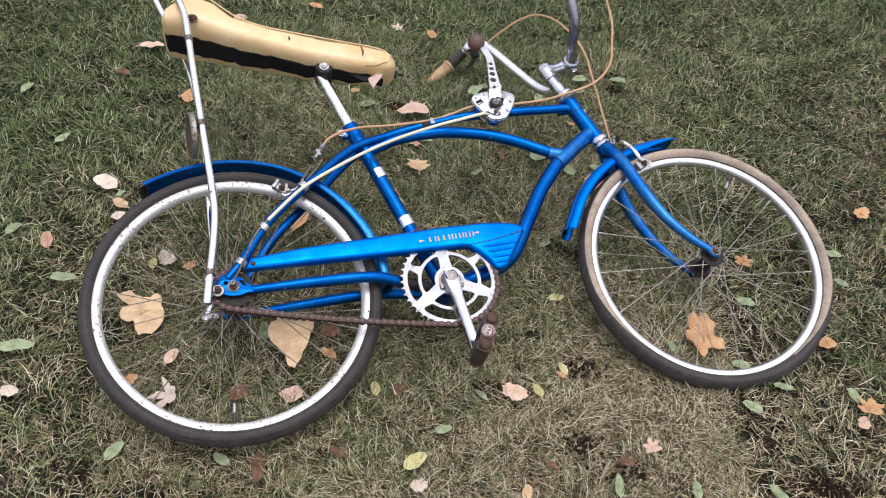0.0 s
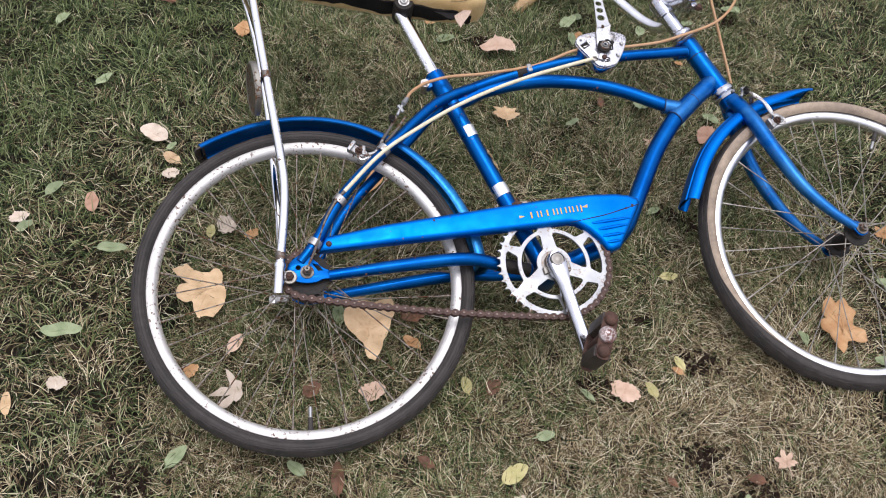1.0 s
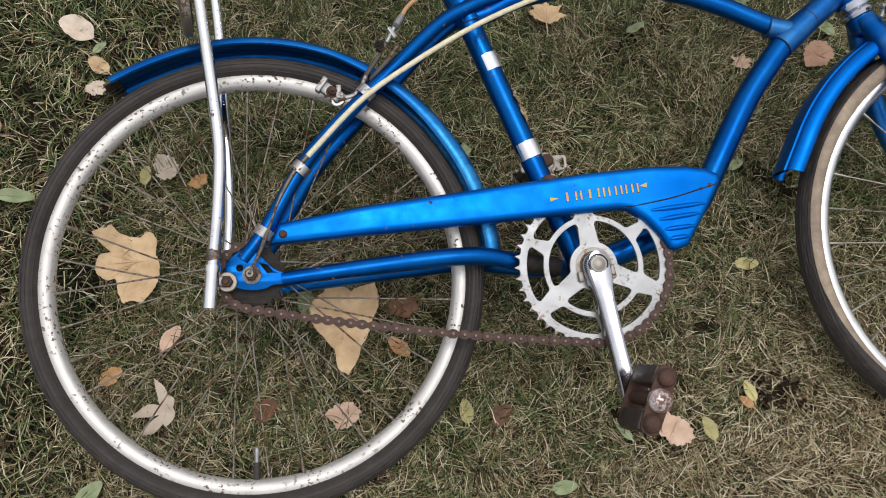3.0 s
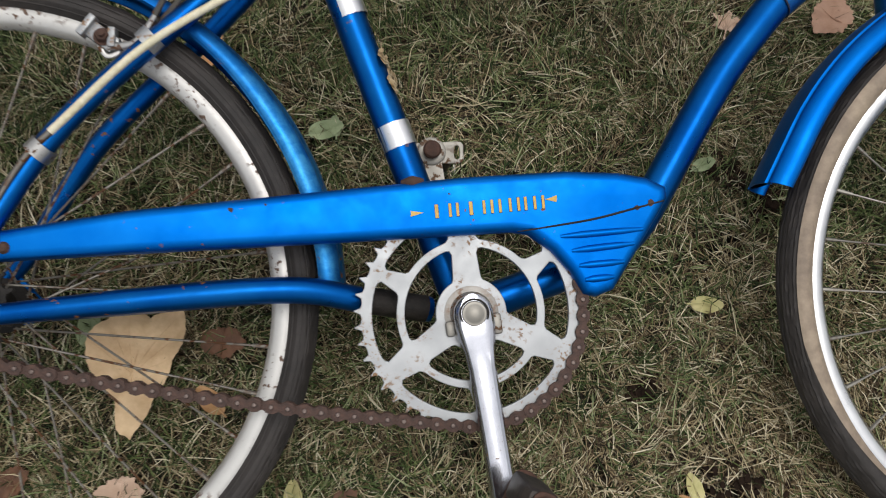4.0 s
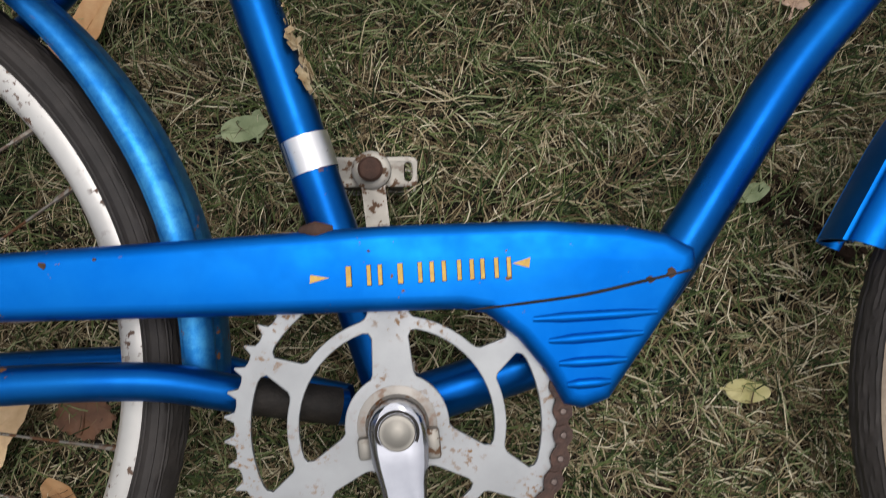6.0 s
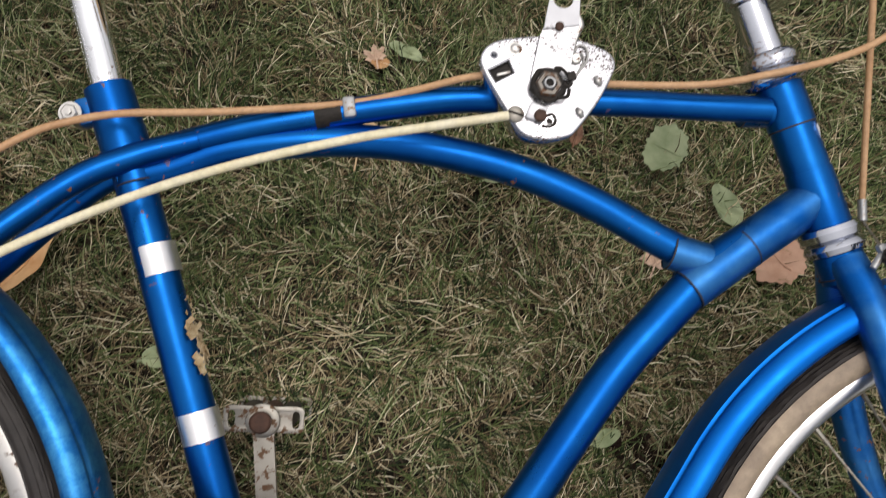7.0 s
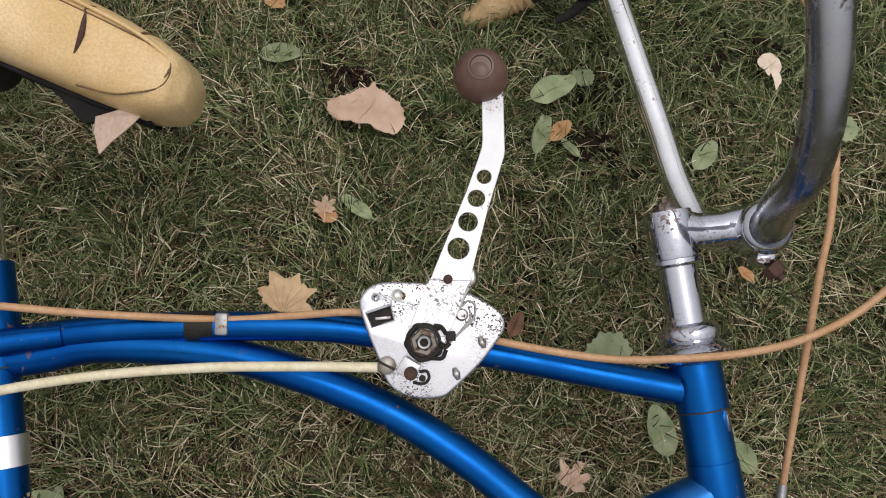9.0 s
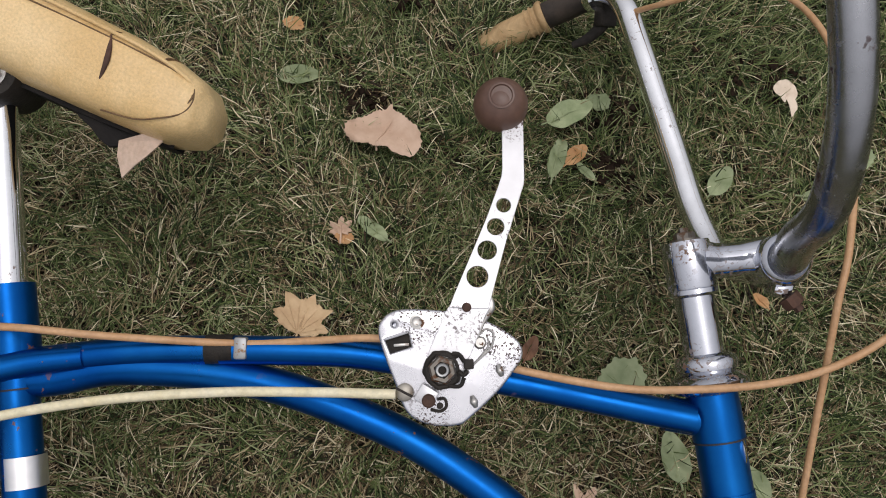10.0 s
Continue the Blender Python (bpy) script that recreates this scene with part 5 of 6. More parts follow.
def make_pedal(name, label, tip, side):
    """A block pedal: spindle, two end plates and two rubber blocks."""
    pd = group(name, bike, label)
    pd.location = tip
    pd.rotation_euler = (0, 0, radians(68 if side > 0 else 4))
    s = side
    bm = bmesh.new()
    add_tube(bm, [(0, 0, -0.012 * s), (0, 0, 0.086 * s)], [0.0068, 0.0075, 0.0085, 0.0075], 14, 6)
    add_turned(bm, [(0, 0), (0.0082, 0.0005), (0.0082, 0.003), (0.0066, 0.0045), (0, 0.0050)], (0, 0, -0.012 * s), (0, 0, -s), 20)
    part("spindle", bm, RUST, pd, "rusty pedal spindle")
    bar = rounded([(-0.032, -0.009), (-0.012, -0.011), (0.012, -0.011), (0.032, -0.009), (0.036, 0.0), (0.032, 0.009), (0.012, 0.011), (-0.012, 0.011), (-0.032, 0.009), (-0.036, 0.0)], 3)
    slots = []
    if side < 0:
        bar = rounded([(-0.0290, -0.0095), (-0.010, -0.0100), (0.010, -0.0100), (0.0290, -0.0095), (0.0305, 0.0), (0.0290, 0.0095), (0.010, 0.0100), (-0.010, 0.0100), (-0.0290, 0.0095), (-0.0305, 0.0)], 3)
        slots = [rounded([(o * 0.0245 - 0.0022, -0.0052), (o * 0.0245 + 0.0022, -0.0052), (o * 0.0245 + 0.0022, 0.0052), (o * 0.0245 - 0.0022, 0.0052)], 4) for o in (-1, 1)]
    for w in (0.008, 0.082):
        part("end_plate", plate_mesh("end_plate", [bar] + slots, 0.0025, 0.0004, w * s), PEDAL_STEEL if side < 0 else RUST, pd)
    for o in (-1, 1):
        bm = bmesh.new()
        add_box(bm, ((0.024 if s > 0 else 0.016) * o, 0, 0.047 * s), (0.021 if s > 0 else 0.013, 0.025 if s > 0 else 0.015, 0.066), None, 0.004)
        part("rubber_block", bm, PEDAL_RUBBER, pd, "worn dark rubber block")
        bm = bmesh.new()
        if s > 0:
            add_turned(bm, [(0.0098, 0), (0.0094, 0.0035), (0.0072, 0.0062), (0.0035, 0.0074), (0, 0.0076)], (0.024 * o, 0, 0.0835), sides=20)
        else:
            bolt(bm, (0.024 * o, 0, 0.0835 * s), (0, 0, s), 0.0050, 0.004, 0.0075)
        part("block_nut", bm, RUST, pd)
    bm = bmesh.new()
    add_turned(bm, [(0.0125, 0), (0.0120, 0.006), (0.0085, 0.0095), (0, 0.011)], (0, 0, 0.083 * s), (0, 0, s), 24)
    part("dust_cap", bm, DUST_CAP, pd, "dented rusty dust cap")
    return pd


make_pedal("right_pedal", "worn rubber block pedal", (0.0262, -0.1480, 0.076), 1)
make_pedal("left_pedal", "rusty pedal pressed into the grass", (-0.0262, 0.1455, -0.062), -1)


# rear sprocket and chain
CHAIN_RUST = rough_stuff("oily_rust", (0.034, 0.020, 0.016), (0.125, 0.062, 0.042), 120, 0.5, 0.6, metallic=0.35)
RUST_PIN = rough_stuff("rusty_pin", (0.12, 0.09, 0.08), (0.26, 0.20, 0.17), 90, 0.4, 0.4, metallic=0.6)


def make_chain():
    teeth, r_s = 18, 0.0366
    edge = []
    for k in range(teeth):
        for f, r in ((-0.34, 0.0335), (-0.18, 0.0345), (-0.08, 0.0400), (0.08, 0.0400), (0.18, 0.0345), (0.34, 0.0335)):
            a = math.tau * (k + f) / teeth
            edge.append((REAR[0] + r * math.cos(a), REAR[1] + r * math.sin(a)))
    part("sprocket", plate_mesh("sprocket", [edge, circle(REAR[0], REAR[1], 0.015, 24)], 0.003, 0.0004, 0.0440), DARK_STEEL, bike, "greasy rear sprocket")
    bm = bmesh.new()
    add_turned(bm, [(0.015, 0.032), (0.026, 0.033), (0.029, 0.038), (0.029, 0.0425), (0.015, 0.0425)], REAR, sides=28)
    part("freewheel", bm, DARK_STEEL, bike)
    chain = group("chain", bike, "rusty roller chain")
    # the run: round the ring's front, along the slack bottom, round the sprocket, back under the guard
    pts, R = [], 0.0889
    top = Vector((-0.012, R))
    for k in range(61):
        a = radians(98 - 3.03 * k)
        pts.append(Vector((R * math.cos(a), R * math.sin(a))))
    p0, p1 = pts[-1], Vector((REAR[0] - 0.004, REAR[1] - r_s))
    for k in range(1, 60):
        f = k / 60
        pts.append(p0.lerp(p1, f) + Vector((0, -0.006 * 4 * f * (1 - f))))
    for k in range(40):
        a = radians(264 - 166 * k / 39)
        pts.append(Vector((REAR[0] + r_s * math.cos(a), REAR[1] + r_s * math.sin(a))))
    q0, q1 = pts[-1], pts[0]
    for k in range(1, 60):
        pts.append(q0.lerp(q1, k / 60))
    pts.append(pts[0])
    run = [0.0]
    for a, b in zip(pts, pts[1:]):
        run.append(run[-1] + (b - a).length)
    count = round(run[-1] / 0.0127 / 2) * 2
    step = run[-1] / count
    def along(s):
        s %= run[-1]
        for i in range(len(run) - 1):
            if run[i + 1] >= s:
                return pts[i].lerp(pts[i + 1], (s - run[i]) / max(run[i + 1] - run[i], 1e-9))
        return pts[-1]
    def link_mesh(w, thick):
        """Two waisted side plates with pins and rollers."""
        h = step / 2
        side = rounded([(-h - 0.0056, 0), (-h - 0.0036, 0.0046), (-h + 0.0014, 0.0053), (0, 0.0028), (h - 0.0014, 0.0053), (h + 0.0036, 0.0046), (h + 0.0056, 0), (h + 0.0036, -0.0046), (h - 0.0014, -0.0053), (0, -0.0028), (-h + 0.0014, -0.0053), (-h - 0.0036, -0.0046)], 1)
        bm = bmesh.new()
        for z in (w, -w):
            lo = [bm.verts.new((x, y, z - thick / 2)) for x, y in side]
            hi = [bm.verts.new((x, y, z + thick / 2)) for x, y in side]
            bm.faces.new(lo[::-1])
            bm.faces.new(hi)
            for i in range(len(side)):
                j = (i + 1) % len(side)
                bm.faces.new((lo[i], lo[j], hi[j], hi[i]))
        for x in (-h, h):
            add_turned(bm, [(0, -w - 0.0012), (0.0020, -w - 0.0012), (0.0020, w + 0.0008), (0.0015, w + 0.0014), (0, w + 0.0014)], (x, 0, 0), sides=8)
        if thick > 0.0011:
            for x in (-h, h):
                add_turned(bm, [(0.0037, -0.0022), (0.0037, 0.0022)], (x, 0, 0), sides=10)
        me = mesh_of("link", bm, CHAIN_RUST)
        me.materials.append(RUST_PIN)
        for p in me.polygons:
            if p.center.z > w + 0.0007:
                p.material_index = 1
        return me
    kinds = (link_mesh(0.0046, 0.0011), link_mesh(0.0031, 0.0013))
    for k in range(count):
        a, b = along(k * step), along((k + 1) * step)
        ob = new("link", kinds[k % 2])
        ob.parent = chain
        c = (a + b) / 2
        ob.location = (c.x, c.y, 0.0440)
        ob.rotation_euler = (0, 0, math.atan2(b.y - a.y, b.x - a.x))


make_chain()


# gear shifter on the top tube
def make_shifter():
    sh = group("gear_shifter", bike, "stick gear shifter with a round knob")
    rim = rounded([(0.1022, 0.4116), (0.1014, 0.4189), (0.1057, 0.4262), (0.1156, 0.4317), (0.1401, 0.4375), (0.1544, 0.4396), (0.1701, 0.4380), (0.1844, 0.4343), (0.1920, 0.4300), (0.1950, 0.4234), (0.1934, 0.4156), (0.1857, 0.3966), (0.1730, 0.3756), (0.1672, 0.3699), (0.1537, 0.3655), (0.1406, 0.3658), (0.1317, 0.3706), (0.1241, 0.3807), (0.1101, 0.3990)], 4)
    holes = [circle(0.1104, 0.4197, 0.0015, 12), [(0.1080, 0.4085), (0.1206, 0.4170), (0.1251, 0.4093), (0.1135, 0.4015)]]
    plate = part("plate", plate_mesh("plate", [rim] + holes, 0.0050, 0.0018, 0.0322, 3), PLATE_WHITE, sh, "speckled silver shifter plate", 30)
    bm = bmesh.new()
    add_box(bm, (0.1185, 0.4085, 0.0318), (0.0100, 0.0020, 0.0012), Euler((0, 0, 0.35)).to_matrix(), 0.0005)
    part("tongue", bm, STEEL, plate)
    # dark sheet laid under the square hole in place of its shade
    part("well", plate_mesh("well", [[(0.1070, 0.4080), (0.1206, 0.4180), (0.1262, 0.4090), (0.1135, 0.4005)]], 0.0012, 0, 0.0301), DARK_STEEL, plate, "dark sheet standing for shade inside the plate's opening")
    bm = bmesh.new()
    add_tube(bm, [(0.1078, 0.4092, 0.0348), (0.1206, 0.4178, 0.0352)], 0.0009, 8, 4)
    part("folded_lip", bm, PLATE_WHITE, plate)
    part("housing", plate_mesh("housing", [[(0.149 + (x - 0.149) * 1.004, 0.402 + (y - 0.402) * 1.003) for x, y in rim]], 0.020, 0.002, 0.0190, 2), AGED_CHROME, sh, "dull chrome shifter housing")
    # lever: a straight drilled strip with a kink below the knob
    me = plate_mesh("lever", [[(0.1415, 0.4400), (0.1422, 0.4485), (0.1486, 0.5020), (0.1503, 0.5250), (0.1506, 0.5330), (0.1496, 0.5385), (0.1435, 0.5603), (0.1405, 0.5720), (0.1540, 0.5760), (0.1565, 0.5675), (0.1657, 0.5350), (0.1663, 0.5310), (0.1661, 0.5250), (0.1651, 0.4904), (0.1655, 0.4530), (0.1657, 0.4460)]]
                    + [circle(x, y, r, 22) for x, y, r in ((0.1534, 0.4639, 0.0069), (0.1548, 0.4823, 0.0062), (0.1560, 0.4987, 0.0056), (0.1572, 0.5140, 0.0047))], 0.0022, 0.0004, 0.0)
    for v in me.vertices:
        v.co.z += 0.0412 - max(0.0, v.co.y - 0.44) * 0.17
    part("lever", me, LEVER_WHITE, sh, "white drilled gear lever", 20)
    me = plate_mesh("strap", [[(0.1366, 0.4050), (0.1369, 0.4106), (0.1398, 0.4367), (0.1440, 0.4490), (0.1657, 0.4540), (0.1668, 0.4480), (0.1650, 0.4409), (0.1630, 0.4151), (0.1600, 0.4080), (0.1480, 0.4030)], circle(0.1521, 0.4432, 0.0027, 14)], 0.0020, 0.0004, 0.0386)
    strap = part("lever_strap", me, LEVER_WHITE, sh, "rust-speckled strap at the foot of the lever", 20)
    bm = bmesh.new()
    add_turned(bm, [(0.0030, 0), (0.0030, 0.0016), (0.0020, 0.0024), (0, 0.0026)], (0.1521, 0.4432, 0.0408), sides=14)
    part("strap_rivet", bm, RUST, strap, "rusty rivet")
    bm = bmesh.new()
    add_tube(bm, [(0.1655, 0.4530, 0.0385), (0.1672, 0.4470, 0.0380), (0.1650, 0.4370, 0.0372), (0.1636, 0.4240, 0.0368)], [0.0012, 0.0026, 0.0014, 0.0008], 10, 6, 0.6)
    part("strap_flange", bm, STEEL, strap)
    bm = bmesh.new()
    bmesh.ops.create_uvsphere(bm, u_segments=28, v_segments=18, radius=0.0185, matrix=Matrix.Translation((0.1371, 0.5806, 0.0185)))
    add_turned(bm, [(0.0082, -0.0018), (0.0086, 0.0008), (0.0074, 0.0010), (0.0068, -0.0002), (0, 0.0002)], (0.1362, 0.5822, 0.0362), (-0.05, -0.05, 1), 24)
    part("knob", bm, KNOB, sh, "round brown plastic knob")
    bm = bmesh.new()
    hub = Vector((0.1482, 0.4012, 0.0432))
    turn = [hub + Vector((math.cos(a) * r, math.sin(a) * r, 0.0012 * math.sin(3 * a))) for a, r in ((radians(62 + 14 * k), 0.0106 + 0.0008 * (k % 5 == 0)) for k in range(23))]
    add_tube(bm, [hub + Vector((0.0070, 0.0125, 0.0005))] + turn + [hub + Vector((0.0135, 0.0005, 0)), hub + Vector((0.0155, 0.0040, 0))], 0.0016, 8, 3)
    add_tube(bm, [hub + Vector((0.007, -0.0085, 0.001)), hub + Vector((0.0135, -0.0065, 0.0005)), hub + Vector((0.0145, -0.001, 0))], 0.0013, 8, 4)
    add_tube(bm, [hub + Vector((0.003, 0.0115, 0.001)), hub + Vector((0.0075, 0.0120, 0.001)), hub + Vector((0.0120, 0.0085, 0.001))], 0.0014, 8, 4)
    add_turned(bm, [(0.0108, -0.001), (0.0108, 0.0010), (0.0085, 0.0012)], hub, sides=24)
    add_box(bm, hub + Vector((0.0150, 0.0080, 0.0000)), (0.0062, 0.0062, 0.0040), Euler((0, 0, 0.3)).to_matrix(), 0.0008)
    part("spring", bm, DARK_STEEL, sh, "dark wound return spring")
    bm = bmesh.new()
    add_turned(bm, [(0.0092, 0), (0.0092, 0.0048), (0.0080, 0.0060), (0.0055, 0.0060), (0.0048, 0.0035)], (0.1482, 0.4012, 0.0415), sides=6)
    part("pivot_nut", bm, WORN_STEEL, sh)
    bm = bmesh.new()
    add_turned(bm, [(0.0046, 0), (0.0044, 0.0070), (0.0038, 0.0078), (0.0027, 0.0076), (0.0024, 0.0020)], (0.1482, 0.4012, 0.0420), sides=20)
    part("pivot_stud", bm, ALLOY, sh)
    bm = bmesh.new()
    add_turned(bm, [(0.0026, 0), (0, 0.0002)], (0.1482, 0.4012, 0.0465), sides=16)
    part("stud_hole", bm, DARK_STEEL, sh)
    bm = bmesh.new()
    add_turned(bm, [(0.0058, 0), (0.0058, 0.0018), (0.0046, 0.0028), (0, 0.0030)], (0.1291, 0.3805, 0.0345), sides=22)
    screw = part("screw", bm, PEDAL_STEEL, sh, "slotted steel screw")
    bm = bmesh.new()
    add_box(bm, (0.1291, 0.3805, 0.0374), (0.0112, 0.0016, 0.0010), Euler((0, 0, -0.2)).to_matrix())
    part("slot", bm, DARK_STEEL, screw)
    bm = bmesh.new()
    add_box(bm, (0.1430, 0.3825, 0.0385), (0.0124, 0.0116, 0.0036), Euler((0.06, -0.05, -0.26)).to_matrix(), 0.0010)
    part("cable_arm", bm, LEVER_WHITE, sh)
    bm = bmesh.new()
    add_tube(bm, flat([(0.1480, 0.3745), (0.1545, 0.3755), (0.1570, 0.3795), (0.1545, 0.3835), (0.1500, 0.3820)], 0.0352), 0.0010, 8, 6)
    add_turned(bm, [(0.0022, 0.0), (0, 0.0003)], (0.1530, 0.3785, 0.0349), sides=14)
    part("eyelet", bm, DARK_STEEL, sh)
    bm = bmesh.new()
    add_turned(bm, [(0.0043, 0), (0.0043, 0.004), (0.0034, 0.005), (0, 0.0052)], (0.1452, 0.3801, 0.0390), sides=18)
    part("cable_pin", bm, RUST, sh)
    for x, y in ((0.1835, 0.4105), (0.1730, 0.3870)):
        bm = bmesh.new()
        add_tube(bm, [(x - 0.0022, y + 0.0030, 0.0350), (x, y, 0.0362), (x + 0.0022, y - 0.0030, 0.0350)], [0.0014, 0.0026, 0.0014], 10, 5, 0.7)
        part("tab", bm, STEEL, sh)
    bm = bmesh.new()
    add_turned(bm, [(0.0045, 0), (0.0048, 0.0008), (0.0034, 0.0010), (0.0022, 0.0003), (0, 0.0005)], (0.1242, 0.4257, 0.0346), sides=18)
    part("rivet", bm, STEEL, sh)
    bm = bmesh.new()
    add_tube(bm, flat([(0.1625, 0.4030), (0.1690, 0.4140), (0.1742, 0.4235), (0.1732, 0.4318), (0.1680, 0.4335), (0.1650, 0.4290)], 0.0362), 0.0008, 8, 6)
    add_tube(bm, flat([(0.1640, 0.4055), (0.1700, 0.4170), (0.1722, 0.4240), (0.1700, 0.4290)], 0.0358), 0.0006, 8, 6)
    add_turned(bm, [(0.0042, 0), (0.0042, 0.002), (0.0030, 0.003), (0, 0.003)], (0.1665, 0.4240, 0.0345), sides=16)
    part("detent_wire", bm, STEEL, sh)


make_shifter()

# cables
cables = group("brake_cable", bike, "orange-brown brake cable casing")
bm = bmesh.new()
add_tube(bm, [(-0.213, 0.293, 0.053), (-0.203, 0.310, 0.047), (-0.186, 0.325, 0.042), (-0.168, 0.336, 0.037), (-0.132, 0.3485, 0.032), (-0.070, 0.360, 0.022), (0.015, 0.3790, 0.013), (0.060, 0.394, 0.014), (0.103, 0.408, 0.020), (0.150, 0.413, 0.016), (0.200, 0.414, 0.022), (0.263, 0.421, 0.026), (0.308, 0.4335, 0.030), (0.350, 0.449, 0.029), (0.385, 0.468, 0.026), (0.415, 0.495, 0.026), (0.436, 0.530, 0.030), (0.4452, 0.5737, 0.035), (0.4551, 0.6269, 0.040), (0.4478, 0.680, 0.055), (0.425, 0.740, 0.090), (0.350, 0.778, 0.160), (0.250, 0.770, 0.218)], 0.0026, 10)
part("rear_casing", bm, CABLE, cables)
bm = bmesh.new()
add_tube(bm, [(0.4227, 0.3669, -0.0449), (0.4124, 0.4172, -0.0283), (0.4025, 0.4661, -0.0121), (0.3925, 0.5150, 0.0040), (0.3897, 0.5568, 0.0060), (0.3853, 0.6279, -0.0160), (0.3652, 0.7085, -0.0500), (0.3313, 0.7522, -0.0780), (0.2915, 0.7621, -0.1120), (0.2483, 0.7515, -0.1500), (0.2235, 0.7487, -0.1850)], 0.0026, 10)
part("front_casing", bm, CABLE, cables)
bm = bmesh.new()
add_tube(bm, [(0.4237, 0.3499, -0.0439), (0.4227, 0.3669, -0.0449)], 0.0036, 10)
part("ferrule", bm, ALLOY, cables)
bm = bmesh.new()
add_tube(bm, [(-0.219, 0.281, 0.060), (-0.211, 0.296, 0.052)], [0.0040, 0.0044, 0.0040, 0.0032], 12)
part("ferrule", bm, ALLOY, cables)
bm = bmesh.new()
add_tube(bm, [(0.3985, 0.318, 0.030), (0.4237, 0.3499, -0.0439)], 0.0010, 6)
part("inner_wire", bm, STEEL, cables)
bm = bmesh.new()
add_box(bm, (0.0155, 0.3760, 0.0125), (0.009, 0.015, 0.009), Euler((0, 0, 0.25)).to_matrix(), 0.002)
part("clip", bm, ALLOY, cables, "bright cable clip")
bm = bmesh.new()
add_tube(bm, flat([(-0.008, 0.3680), (0.010, 0.3735)], 0.006), 0.0101, 16)
part("wrap", bm, DARK_STEEL, cables, "brown tape round the tube")
gear = group("gear_cable", bike, "cream gear cable casing")
bm = bmesh.new()
add_tube(bm, [(-0.322, 0.131, 0.053), (-0.261, 0.196, 0.050), (-0.197, 0.244, 0.044), (-0.127, 0.288, 0.038), (-0.058, 0.321, 0.036), (0.013, 0.347, 0.036), (0.075, 0.365, 0.037), (0.124, 0.378, 0.039)], 0.0032, 10)
part("casing", bm, CREAM, gear)
bm = bmesh.new()
add_tube(bm, [(-0.362, 0.058, 0.060), (-0.352, 0.085, 0.058), (-0.336, 0.114, 0.056), (-0.322, 0.131, 0.053)], [0.0012, 0.0022, 0.0028, 0.0030], 10)
part("adjuster", bm, WORN_STEEL, gear)
bm = bmesh.new()
add_tube(bm, [(-0.384, -0.001, 0.076), (-0.374, 0.022, 0.070), (-0.366, 0.046, 0.062), (-0.362, 0.058, 0.060)], [0.0014, 0.0022, 0.0022, 0.0014], 8)
part("indicator_chain", bm, WORN_STEEL, gear)
for at, d, r in (((-0.255, 0.2085, 0.040), (0.70, 0.71, 0.05), 0.0108), ((-0.330, 0.118, 0.048), (0.66, 0.75, 0.05), 0.0112), ((-0.371, 0.046, 0.0535), (0.55, 0.83, 0.05), 0.0104)):
    bm = bmesh.new()
    add_turned(bm, [(r - 0.002, -0.0055), (r, -0.0055), (r, 0.0055), (r - 0.002, 0.0055)], at, d, 20)
    part("band", bm, ALLOY if r < 0.011 else STEEL, gear)


